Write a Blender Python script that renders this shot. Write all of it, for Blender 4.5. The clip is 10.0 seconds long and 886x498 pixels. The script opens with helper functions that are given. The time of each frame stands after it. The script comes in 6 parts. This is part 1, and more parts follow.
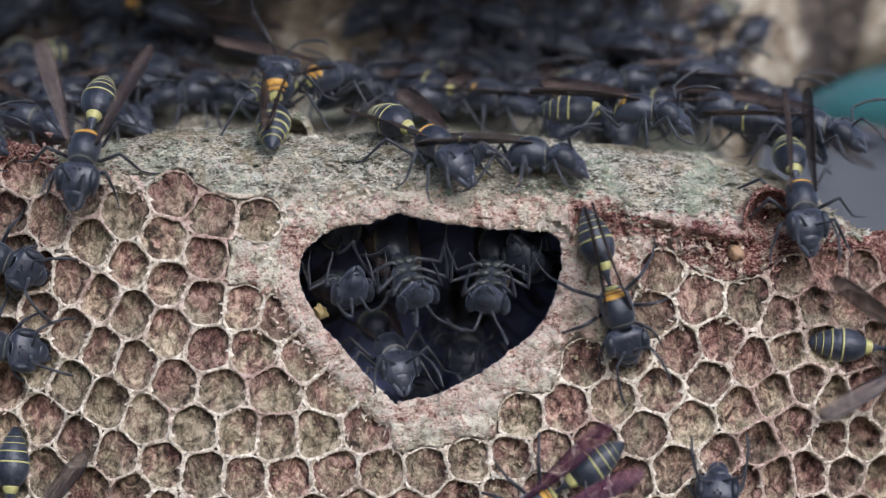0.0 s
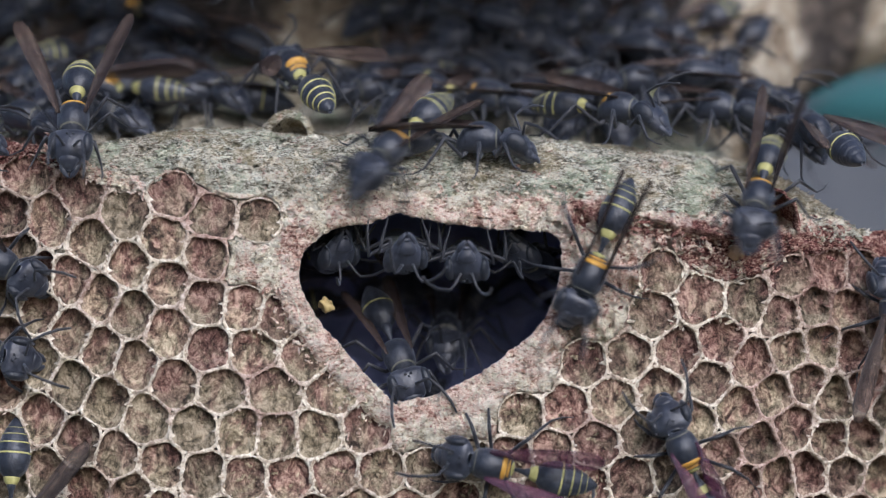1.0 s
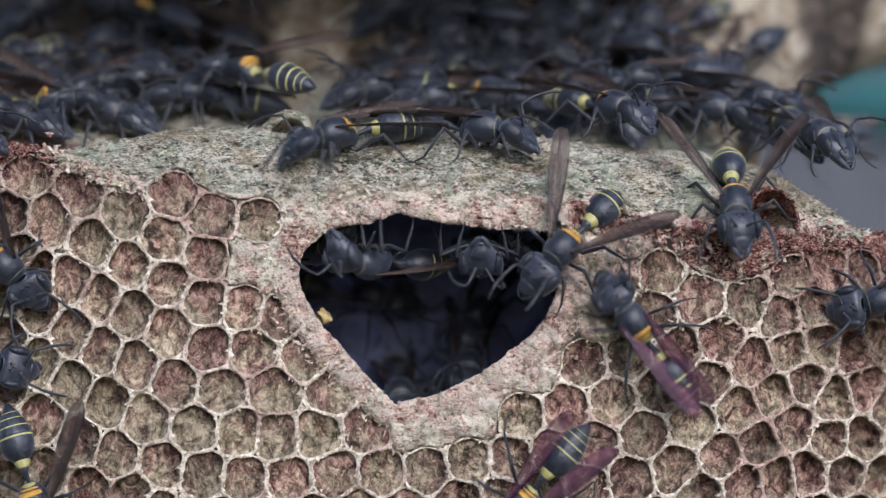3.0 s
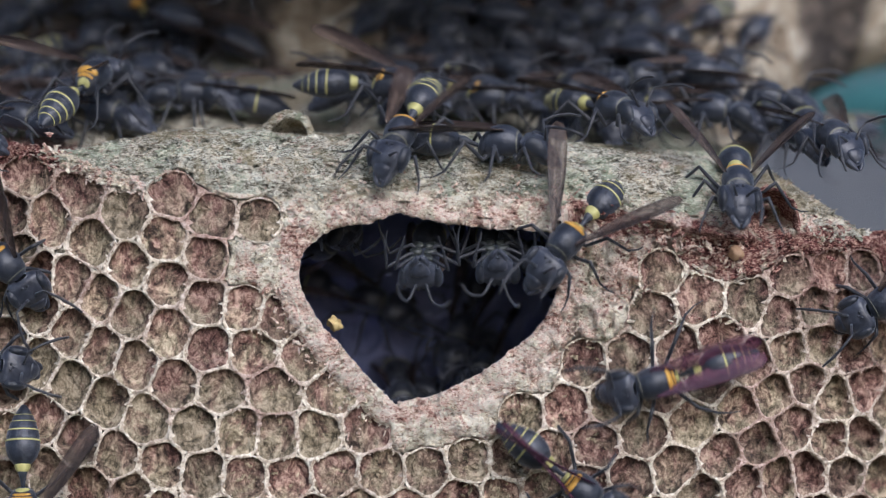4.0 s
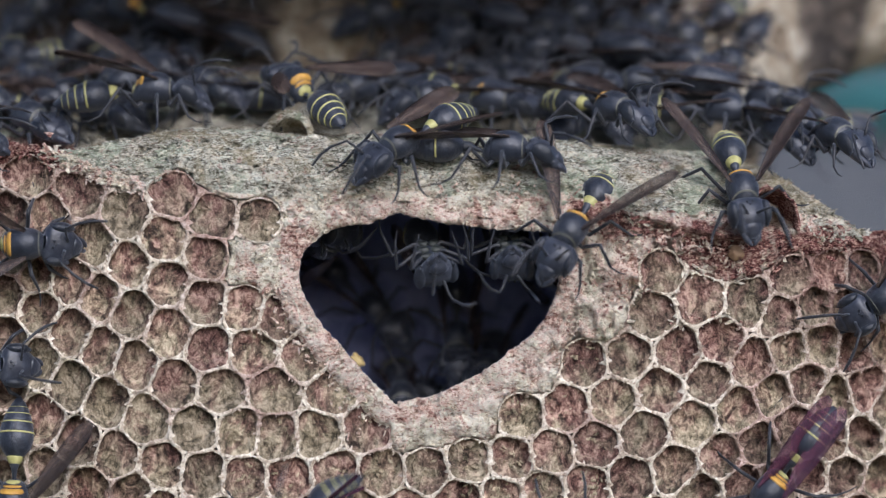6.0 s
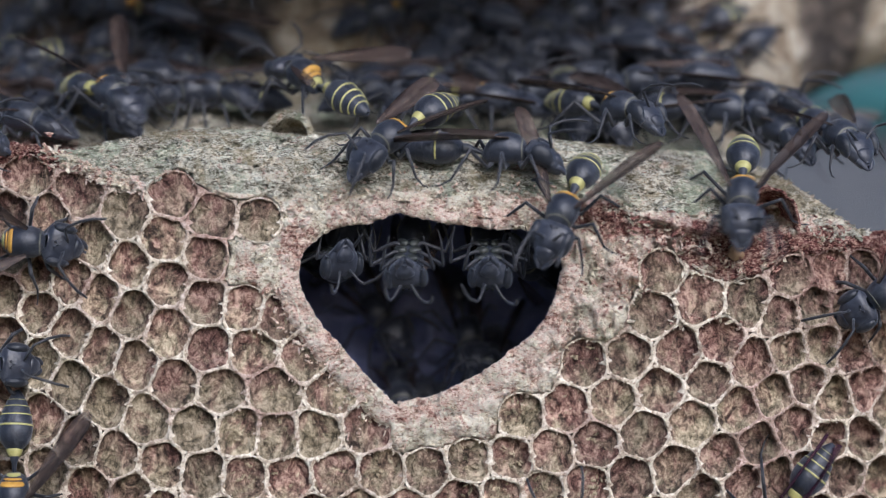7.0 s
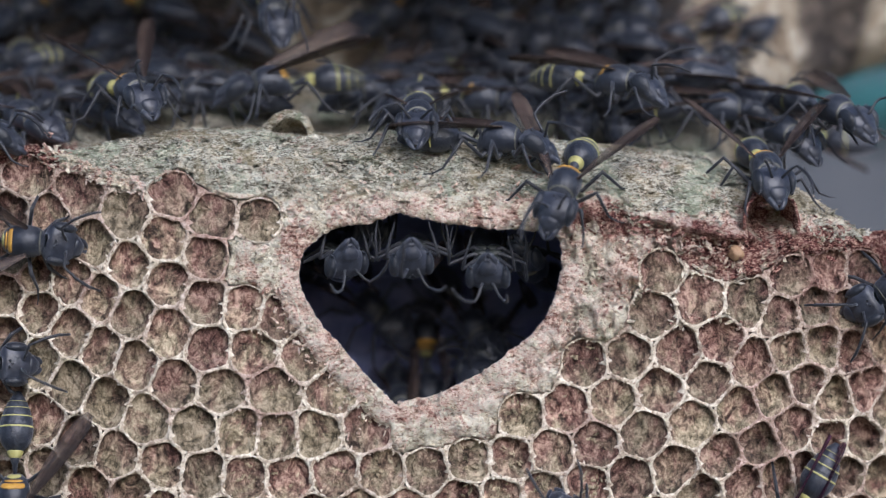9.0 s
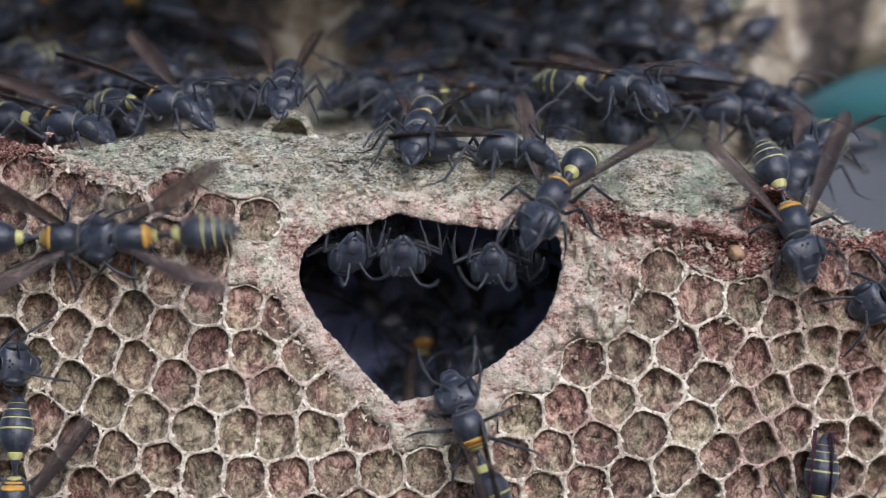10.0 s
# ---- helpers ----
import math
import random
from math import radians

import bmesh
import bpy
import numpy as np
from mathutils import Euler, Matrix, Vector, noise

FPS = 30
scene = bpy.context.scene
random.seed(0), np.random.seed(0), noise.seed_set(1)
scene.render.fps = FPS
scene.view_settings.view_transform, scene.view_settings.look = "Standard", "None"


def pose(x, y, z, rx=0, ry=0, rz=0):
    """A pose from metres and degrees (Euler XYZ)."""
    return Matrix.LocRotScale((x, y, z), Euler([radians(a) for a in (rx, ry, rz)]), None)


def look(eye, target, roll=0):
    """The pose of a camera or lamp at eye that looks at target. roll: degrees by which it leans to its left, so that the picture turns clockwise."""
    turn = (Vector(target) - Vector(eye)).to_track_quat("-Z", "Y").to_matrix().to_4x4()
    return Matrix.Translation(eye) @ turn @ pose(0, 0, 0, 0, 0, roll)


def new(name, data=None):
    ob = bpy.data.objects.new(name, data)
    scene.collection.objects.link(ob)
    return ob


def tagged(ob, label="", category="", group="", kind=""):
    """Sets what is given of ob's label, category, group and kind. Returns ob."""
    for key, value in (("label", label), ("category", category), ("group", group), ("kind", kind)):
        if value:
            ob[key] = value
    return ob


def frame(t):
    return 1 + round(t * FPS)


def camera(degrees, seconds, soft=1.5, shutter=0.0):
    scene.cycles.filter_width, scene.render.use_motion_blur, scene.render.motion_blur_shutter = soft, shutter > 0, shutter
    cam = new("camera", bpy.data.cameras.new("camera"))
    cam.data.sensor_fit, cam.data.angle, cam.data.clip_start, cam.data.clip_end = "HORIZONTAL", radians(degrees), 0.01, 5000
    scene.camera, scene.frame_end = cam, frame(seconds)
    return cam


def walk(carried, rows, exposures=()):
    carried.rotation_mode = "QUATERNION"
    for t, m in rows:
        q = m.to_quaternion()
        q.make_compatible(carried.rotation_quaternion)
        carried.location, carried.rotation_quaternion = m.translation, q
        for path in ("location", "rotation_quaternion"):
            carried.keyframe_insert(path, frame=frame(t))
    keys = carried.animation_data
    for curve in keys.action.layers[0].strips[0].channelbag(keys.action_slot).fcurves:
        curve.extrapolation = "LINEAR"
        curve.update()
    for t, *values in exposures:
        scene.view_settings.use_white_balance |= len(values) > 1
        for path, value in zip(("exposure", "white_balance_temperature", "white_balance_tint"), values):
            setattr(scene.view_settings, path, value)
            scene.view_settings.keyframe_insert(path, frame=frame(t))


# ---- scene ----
# A paper wasp nest, about 60 mm of it across the view. Sizes below are in millimetres times MM.
MM = 0.001
FOV = 20.0
DIST = 166.75

cam = camera(FOV, 10.0, soft=1.15, shutter=0.7)
walk(cam, [(0.0, look((0, -DIST * MM, 0), (0, 0, 0))), (10.0, look((0, -DIST * MM, 0), (0, 0, 0)))],
     exposures=((0.0, 0.215, 5620, 13.5), (10.0, 0.215, 5620, 13.5)))
cam.data.dof.use_dof = True
cam.data.dof.focus_distance = (DIST + 2.0) * MM
cam.data.dof.aperture_fstop = 19.0

# ---- light: a bright overcast sky ----
world = bpy.data.worlds.new("sky")
scene.world = world
world.use_nodes = True
wn = world.node_tree.nodes
sky = wn.new("ShaderNodeTexSky")
sky.sky_type, sky.sun_disc = "NISHITA", False
sky.sun_elevation, sky.sun_rotation = radians(34), radians(161)
sky.air_density, sky.dust_density = 1.0, 3.0
world.node_tree.links.new(sky.outputs[0], wn["Background"].inputs[0])
wn["Background"].inputs[1].default_value = 0.13

sun = new("sun", bpy.data.lights.new("sun", "SUN"))
sun.data.energy, sun.data.angle, sun.data.color = 2.2, radians(30), (1.0, 0.96, 0.93)
sun.matrix_world = look((0.65, -1.9, 1.35), (0, 0, 0))


# ---- materials ----
def material(name):
    m = bpy.data.materials.new(name)
    m.use_nodes = True
    return m, m.node_tree.nodes, m.node_tree.links, m.node_tree.nodes["Principled BSDF"]


def noise_node(n, l, source, scale, detail=6.0, rough=0.6, stretch=None, distort=0.0):
    tex = n.new("ShaderNodeTexNoise")
    tex.inputs["Scale"].default_value, tex.inputs["Detail"].default_value = scale, detail
    tex.inputs["Roughness"].default_value, tex.inputs["Distortion"].default_value = rough, distort
    if stretch:
        mp = n.new("ShaderNodeMapping")
        mp.inputs["Scale"].default_value = stretch[:3]
        if len(stretch) > 3:
            mp.inputs["Rotation"].default_value = (0, radians(stretch[3]), 0)
        l.new(source, mp.inputs["Vector"])
        source = mp.outputs[0]
    l.new(source, tex.inputs["Vector"])
    return tex.outputs["Fac"]


def ramp(n, l, fac, stops):
    r = n.new("ShaderNodeValToRGB")
    e = r.color_ramp.elements
    while len(e) < len(stops):
        e.new(0.5)
    for k, (p, c) in enumerate(stops):
        e[k].position, e[k].color = p, (*c, 1)
    l.new(fac, r.inputs[0])
    return r.outputs[0]


def mix(n, l, fac, a, b, blend="MIX"):
    m = n.new("ShaderNodeMix")
    m.data_type, m.blend_type = "RGBA", blend
    for k, v in ((0, fac), (6, a), (7, b)):
        if isinstance(v, (float, int)):
            m.inputs[k].default_value = v
        elif isinstance(v, tuple):
            m.inputs[k].default_value = (*v, 1)
        else:
            l.new(v, m.inputs[k])
    return m.outputs[2]


def math_node(n, l, op, a, b=0.5):
    m = n.new("ShaderNodeMath")
    m.operation = op
    for k, v in enumerate((a, b)):
        if isinstance(v, (float, int)):
            m.inputs[k].default_value = v
        else:
            l.new(v, m.inputs[k])
    return m.outputs[0]


def bump_to(n, l, p, height, strength, dist, under=None):
    b = n.new("ShaderNodeBump")
    b.inputs["Strength"].default_value, b.inputs["Distance"].default_value = strength, dist
    l.new(height, b.inputs["Height"])
    if under:
        l.new(under, b.inputs["Normal"])
    l.new(b.outputs[0], p.inputs["Normal"])
    return b.outputs[0]


def attribute(n, name):
    a = n.new("ShaderNodeAttribute")
    a.attribute_name = name
    return a


def comb_inside():
    m, n, l, p = material("old_cell_paper")
    pos = n.new("ShaderNodeNewGeometry").outputs["Position"]
    rnd = n.new("ShaderNodeObjectInfo").outputs["Random"]
    big = noise_node(n, l, pos, 560, 5, 0.6, (1.0, 1.0, 0.7, 20), 0.8)
    big = math_node(n, l, "ADD", math_node(n, l, "MULTIPLY", big, 1.5), -0.25)
    clump = noise_node(n, l, pos, 820, 9, 0.70, (1.15, 1.0, 0.9, 32), 1.2)
    streak = noise_node(n, l, pos, 1700, 8, 0.72, (1.35, 1.0, 0.75, -24), 0.8)
    speck = noise_node(n, l, pos, 5200, 3, 0.6, None, 0.4)
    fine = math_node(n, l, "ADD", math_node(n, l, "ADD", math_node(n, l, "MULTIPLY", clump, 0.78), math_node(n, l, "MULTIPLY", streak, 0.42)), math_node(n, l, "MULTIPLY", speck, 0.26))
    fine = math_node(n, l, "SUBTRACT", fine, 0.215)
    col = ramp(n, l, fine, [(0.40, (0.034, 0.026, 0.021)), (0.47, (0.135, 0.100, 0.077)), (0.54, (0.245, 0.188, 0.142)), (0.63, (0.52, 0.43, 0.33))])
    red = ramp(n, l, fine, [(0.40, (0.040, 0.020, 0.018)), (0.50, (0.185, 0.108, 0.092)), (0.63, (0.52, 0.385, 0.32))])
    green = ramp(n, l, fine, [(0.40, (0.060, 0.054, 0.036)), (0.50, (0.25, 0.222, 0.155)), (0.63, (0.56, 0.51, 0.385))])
    px = n.new("ShaderNodeSeparateXYZ")
    l.new(pos, px.inputs[0])
    aged = n.new("ShaderNodeMapRange")
    aged.inputs["From Min"].default_value, aged.inputs["From Max"].default_value, aged.inputs["To Max"].default_value = 6 * MM, 24 * MM, 0.09
    l.new(px.outputs["X"], aged.inputs["Value"])
    big = math_node(n, l, "ADD", big, aged.outputs[0])
    corner = n.new("ShaderNodeMapRange")
    corner.inputs["From Min"].default_value, corner.inputs["From Max"].default_value, corner.inputs["To Max"].default_value = 28 * MM, 33 * MM, 0.16
    l.new(math_node(n, l, "SUBTRACT", px.outputs["Z"], px.outputs["X"]), corner.inputs["Value"])
    big = math_node(n, l, "ADD", big, corner.outputs[0])
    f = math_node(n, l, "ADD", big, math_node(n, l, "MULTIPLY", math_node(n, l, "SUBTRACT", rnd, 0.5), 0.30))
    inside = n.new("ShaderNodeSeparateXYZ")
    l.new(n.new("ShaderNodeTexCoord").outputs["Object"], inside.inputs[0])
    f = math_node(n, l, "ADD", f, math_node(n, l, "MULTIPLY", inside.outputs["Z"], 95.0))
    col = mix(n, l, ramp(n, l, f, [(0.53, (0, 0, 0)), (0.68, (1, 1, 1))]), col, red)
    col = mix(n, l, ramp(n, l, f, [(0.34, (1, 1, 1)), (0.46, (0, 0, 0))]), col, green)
    own = math_node(n, l, "FRACT", math_node(n, l, "MULTIPLY", rnd, 7.31))
    col = mix(n, l, 1.0, col, ramp(n, l, own, [(0.0, (0.76, 0.69, 0.66)), (1.0, (1.24, 1.15, 1.06))]), "MULTIPLY")
    l.new(col, p.inputs["Base Color"])
    p.inputs["Roughness"].default_value, p.inputs["Specular IOR Level"].default_value = 0.85, 0.25
    bump_to(n, l, p, fine, 1.0, 0.42 * MM)
    return m


def cell_lip():
    m, n, l, p = material("pale_cell_rim_paper")
    pos = n.new("ShaderNodeNewGeometry").outputs["Position"]
    big = noise_node(n, l, pos, 160, 3, 0.5)
    fine = noise_node(n, l, pos, 3500, 8, 0.7)
    col = ramp(n, l, fine, [(0.36, (0.26, 0.19, 0.14)), (0.46, (0.60, 0.51, 0.39)), (0.60, (0.88, 0.81, 0.68))])
    pink = ramp(n, l, fine, [(0.32, (0.20, 0.11, 0.09)), (0.5, (0.42, 0.28, 0.23)), (0.66, (0.66, 0.52, 0.45))])
    col = mix(n, l, ramp(n, l, big, [(0.50, (0, 0, 0)), (0.64, (0.9, 0.9, 0.9))]), col, pink)
    # the rims of the old cells high up at the side are crusted
    where = n.new("ShaderNodeSeparateXYZ")
    l.new(pos, where.inputs[0])
    old = n.new("ShaderNodeMapRange")
    old.inputs["From Min"].default_value, old.inputs["From Max"].default_value, old.inputs["To Max"].default_value = 16 * MM, 21.5 * MM, 0.9
    l.new(math_node(n, l, "ADD", where.outputs["X"], where.outputs["Z"]), old.inputs["Value"])
    left = n.new("ShaderNodeMapRange")
    left.inputs["From Min"].default_value, left.inputs["From Max"].default_value, left.inputs["To Max"].default_value = 24 * MM, 33 * MM, 0.75
    l.new(math_node(n, l, "SUBTRACT", where.outputs["Z"], where.outputs["X"]), left.inputs["Value"])
    patchy = math_node(n, l, "MULTIPLY", math_node(n, l, "MAXIMUM", old.outputs[0], left.outputs[0]), math_node(n, l, "MULTIPLY", noise_node(n, l, pos, 420, 4, 0.6), 1.9))
    col = mix(n, l, patchy, col, ramp(n, l, fine, [(0.34, (0.09, 0.040, 0.034)), (0.5, (0.23, 0.13, 0.105)), (0.66, (0.52, 0.38, 0.31))]))
    worn = noise_node(n, l, pos, 900, 6, 0.7)
    col = mix(n, l, ramp(n, l, worn, [(0.53, (0, 0, 0)), (0.62, (0.75, 0.75, 0.75))]), col, (0.25, 0.18, 0.135))
    l.new(col, p.inputs["Base Color"])
    p.inputs["Roughness"].default_value, p.inputs["Specular IOR Level"].default_value = 0.8, 0.25
    bump_to(n, l, p, fine, 0.8, 0.25 * MM)
    return m


def nest_paper():
    """Grey weathered paper with lichen green, raw pinkish paper near the mouth and dark red crust; the stains follow 'crust' and 'raw'."""
    m, n, l, p = material("weathered_nest_paper")
    pos = n.new("ShaderNodeNewGeometry").outputs["Position"]
    big = noise_node(n, l, pos, 260, 4, 0.6)
    mid = noise_node(n, l, pos, 620, 6, 0.65, (0.7, 1.0, 1.3, 12), 1.0)
    small = noise_node(n, l, pos, 2300, 12, 0.80, (0.7, 1.0, 1.35, 10), 0.3)
    speck = noise_node(n, l, pos, 5600, 3, 0.6, (0.75, 1.0, 1.3, 10), 0.4)
    fine = math_node(n, l, "ADD", math_node(n, l, "ADD", math_node(n, l, "MULTIPLY", small, 0.66), math_node(n, l, "MULTIPLY", mid, 0.24)), math_node(n, l, "MULTIPLY", speck, 0.52))
    fine = math_node(n, l, "SUBTRACT", fine, 0.200)
    grey = ramp(n, l, fine, [(0.40, (0.042, 0.037, 0.028)), (0.46, (0.22, 0.215, 0.165)), (0.51, (0.45, 0.445, 0.355)), (0.575, (0.80, 0.795, 0.68))])
    warm = ramp(n, l, fine, [(0.40, (0.06, 0.045, 0.032)), (0.48, (0.32, 0.28, 0.21)), (0.59, (0.76, 0.72, 0.60))])
    raw = ramp(n, l, fine, [(0.38, (0.21, 0.10, 0.070)), (0.43, (0.62, 0.385, 0.29)), (0.48, (0.85, 0.605, 0.49)), (0.55, (0.95, 0.82, 0.70))])
    crust = ramp(n, l, fine, [(0.40, (0.030, 0.013, 0.012)), (0.46, (0.150, 0.052, 0.048)), (0.52, (0.32, 0.145, 0.118)), (0.59, (0.70, 0.48, 0.38))])
    cream = ramp(n, l, fine, [(0.38, (0.20, 0.14, 0.085)), (0.43, (0.63, 0.525, 0.37)), (0.48, (0.86, 0.755, 0.565)), (0.55, (0.95, 0.89, 0.74))])
    hue = math_node(n, l, "SUBTRACT", noise_node(n, l, pos, 330, 5, 0.65), math_node(n, l, "MULTIPLY", math_node(n, l, "SUBTRACT", attribute(n, "raw").outputs["Fac"], 1.0), 0.16))
    raw = mix(n, l, ramp(n, l, hue, [(0.43, (0, 0, 0)), (0.56, (1, 1, 1))]), raw, cream)
    blush = noise_node(n, l, pos, 470, 6, 0.7, (1.25, 1.0, 0.75, 15), 1.0)
    raw = mix(n, l, ramp(n, l, blush, [(0.54, (0, 0, 0)), (0.62, (0.85, 0.85, 0.85))]), raw, ramp(n, l, fine, [(0.39, (0.10, 0.030, 0.027)), (0.49, (0.44, 0.20, 0.155)), (0.56, (0.84, 0.58, 0.45))]))
    raw = mix(n, l, ramp(n, l, blush, [(0.36, (0.7, 0.7, 0.7)), (0.45, (0, 0, 0))]), raw, ramp(n, l, fine, [(0.40, (0.16, 0.14, 0.085)), (0.48, (0.60, 0.56, 0.38)), (0.56, (0.88, 0.84, 0.65))]))
    base = mix(n, l, ramp(n, l, big, [(0.42, (0, 0, 0)), (0.60, (1, 1, 1))]), grey, warm)
    lichen = noise_node(n, l, pos, 190, 5, 0.6, None, 0.8)
    base = mix(n, l, ramp(n, l, lichen, [(0.51, (0, 0, 0)), (0.60, (0.7, 0.7, 0.7))]), base, (0.43, 0.49, 0.345))
    base = mix(n, l, ramp(n, l, lichen, [(0.38, (0.75, 0.75, 0.75)), (0.47, (0, 0, 0))]), base, (0.36, 0.30, 0.175))
    clump = noise_node(n, l, pos, 520, 7, 0.72, (0.6, 1.0, 1.2, 14), 1.2)
    base = mix(n, l, ramp(n, l, clump, [(0.54, (0, 0, 0)), (0.61, (0.6, 0.6, 0.6))]), base, cream)
    base = mix(n, l, ramp(n, l, clump, [(0.38, (0.5, 0.5, 0.5)), (0.45, (0, 0, 0))]), base, (0.17, 0.175, 0.095))
    fleck = noise_node(n, l, pos, 1500, 5, 0.7)
    base = mix(n, l, ramp(n, l, fleck, [(0.56, (0, 0, 0)), (0.60, (0.6, 0.6, 0.6))]), base, raw)
    base = mix(n, l, ramp(n, l, fleck, [(0.36, (0.5, 0.5, 0.5)), (0.41, (0, 0, 0))]), base, (0.15, 0.12, 0.08))
    def masked(name, low, high):
        a = attribute(n, name).outputs["Fac"]
        s = math_node(n, l, "ADD", a, math_node(n, l, "MULTIPLY", math_node(n, l, "SUBTRACT", mid, 0.5), 1.6))
        return ramp(n, l, s, [(low, (0, 0, 0)), (high, (1, 1, 1))])
    base = mix(n, l, masked("raw", 0.35, 0.7), base, raw)
    fibre = noise_node(n, l, pos, 3400, 4, 0.65, (0.42, 1.0, 1.5, 24), 0.7)
    base = mix(n, l, ramp(n, l, fibre, [(0.55, (0, 0, 0)), (0.64, (0.5, 0.5, 0.5))]), base, (0.93, 0.85, 0.70))
    pit = noise_node(n, l, pos, 2600, 4, 0.65, (0.6, 1.0, 1.3, -18), 0.6)
    base = mix(n, l, ramp(n, l, pit, [(0.34, (0.45, 0.45, 0.45)), (0.41, (0, 0, 0))]), base, (0.11, 0.07, 0.05))
    base = mix(n, l, masked("crust", 0.35, 0.65), base, crust)
    l.new(base, p.inputs["Base Color"])
    p.inputs["Roughness"].default_value, p.inputs["Specular IOR Level"].default_value = 0.9, 0.2
    first = bump_to(n, l, p, mid, 0.9, 1.2 * MM)
    bump_to(n, l, p, fine, 1.0, 0.36 * MM, first)
    return m


def dark_paper(name, a, b, c, scale=900):
    m, n, l, p = material(name)
    pos = n.new("ShaderNodeNewGeometry").outputs["Position"]
    fine = noise_node(n, l, pos, scale, 8, 0.65)
    big = noise_node(n, l, pos, scale * 0.12, 4, 0.6)
    f = math_node(n, l, "ADD", math_node(n, l, "MULTIPLY", fine, 0.5), math_node(n, l, "MULTIPLY", big, 0.5))
    l.new(ramp(n, l, f, [(0.38, a), (0.5, b), (0.62, c)]), p.inputs["Base Color"])
    p.inputs["Roughness"].default_value = 0.9
    bump_to(n, l, p, fine, 0.8, 600 / scale * MM)
    return m


def shell(name, dark, light, rough, sheen, scale=2500, bloom=0.0):
    """Insect cuticle: satin, finely punctured, with a bloom of short hairs."""
    m, n, l, p = material(name)
    pos = n.new("ShaderNodeTexCoord").outputs["Object"]
    fine = noise_node(n, l, pos, scale, 6, 0.65)
    big = noise_node(n, l, pos, scale * 0.16, 3, 0.5)
    f = math_node(n, l, "ADD", math_node(n, l, "MULTIPLY", fine, 0.55), math_node(n, l, "MULTIPLY", big, 0.45))
    col = ramp(n, l, f, [(0.38, dark), (0.64, light)])
    if bloom:  # dusty patches of short grey hair
        dust = noise_node(n, l, pos, scale * 0.45, 7, 0.72, (0.8, 1.2, 1.0), 0.8)
        col = mix(n, l, ramp(n, l, dust, [(0.50, (0, 0, 0)), (0.64, (bloom,) * 3)]), col, (0.115, 0.12, 0.135))
    l.new(col, p.inputs["Base Color"])
    l.new(math_node(n, l, "ADD", math_node(n, l, "MULTIPLY", fine, 0.25), rough - 0.12), p.inputs["Roughness"])
    p.inputs["Specular IOR Level"].default_value = 0.45
    p.inputs["Sheen Weight"].default_value, p.inputs["Sheen Roughness"].default_value = sheen, 0.45
    p.inputs["Sheen Tint"].default_value = (0.62, 0.70, 0.85, 1)
    bump_to(n, l, p, fine, 0.55, 0.14 * MM)
    return m


def wing_skin(name, a, b, c, alpha):
    m, n, l, p = material(name)
    pos = n.new("ShaderNodeTexCoord").outputs["Object"]
    streak = noise_node(n, l, pos, 900, 5, 0.65, (0.10, 1.6, 1.0))
    l.new(ramp(n, l, streak, [(0.36, a), (0.52, b), (0.66, c)]), p.inputs["Base Color"])
    p.inputs["Roughness"].default_value, p.inputs["Specular IOR Level"].default_value = 0.42, 0.3
    l.new(ramp(n, l, streak, [(0.35, (alpha + 0.25,) * 3), (0.6, (alpha - 0.1,) * 3)]), p.inputs["Alpha"])
    bump_to(n, l, p, streak, 0.6, 0.15 * MM)
    return m


def bark_skin():
    """Brown bark from which pale flakes have lifted where 'pale' is high."""
    m, n, l, p = material("flaking_tan_bark")
    pos = n.new("ShaderNodeNewGeometry").outputs["Position"]
    fine = noise_node(n, l, pos, 420, 8, 0.65, None, 0.8)
    dark = ramp(n, l, fine, [(0.38, (0.018, 0.015, 0.013)), (0.5, (0.060, 0.048, 0.040)), (0.62, (0.15, 0.12, 0.095))])
    pale = ramp(n, l, fine, [(0.38, (0.16, 0.115, 0.075)), (0.5, (0.34, 0.28, 0.20)), (0.62, (0.56, 0.51, 0.41))])
    a = math_node(n, l, "ADD", attribute(n, "pale").outputs["Fac"], math_node(n, l, "MULTIPLY", math_node(n, l, "SUBTRACT", noise_node(n, l, pos, 110, 5, 0.6), 0.5), 1.6))
    l.new(mix(n, l, ramp(n, l, a, [(0.35, (0, 0, 0)), (0.65, (1, 1, 1))]), dark, pale), p.inputs["Base Color"])
    p.inputs["Roughness"].default_value = 0.9
    bump_to(n, l, p, fine, 0.8, 1.5 * MM)
    return m


PAPER = nest_paper()
LIP = cell_lip()
INSIDE = comb_inside()
# the blue lift in this paper's colour imitates lens haze over the hollow
CAVE = dark_paper("haze_blue_inner_paper", (0.15, 0.17, 0.30), (0.25, 0.275, 0.45), (0.34, 0.37, 0.57), 420)
BARK = bark_skin()
TEAL = dark_paper("teal_paint", (0.028, 0.115, 0.118), (0.033, 0.135, 0.138), (0.040, 0.155, 0.158), 60)
GREYWALL = dark_paper("grey_render", (0.085, 0.092, 0.105), (0.105, 0.112, 0.127), (0.125, 0.133, 0.148), 60)
EARTH = dark_paper("leafy_ground", (0.03, 0.035, 0.018), (0.07, 0.075, 0.035), (0.12, 0.11, 0.06), 8)
BLACK = shell("blue_black_cuticle", (0.010, 0.012, 0.018), (0.027, 0.032, 0.047), 0.35, 0.20, bloom=0.28)
HEADBLACK = shell("slate_black_cuticle", (0.013, 0.015, 0.023), (0.045, 0.051, 0.072), 0.36, 0.26, 1700, 0.5)
LEGBLACK = shell("matt_black_leg_cuticle", (0.010, 0.010, 0.013), (0.036, 0.037, 0.043), 0.45, 0.24)
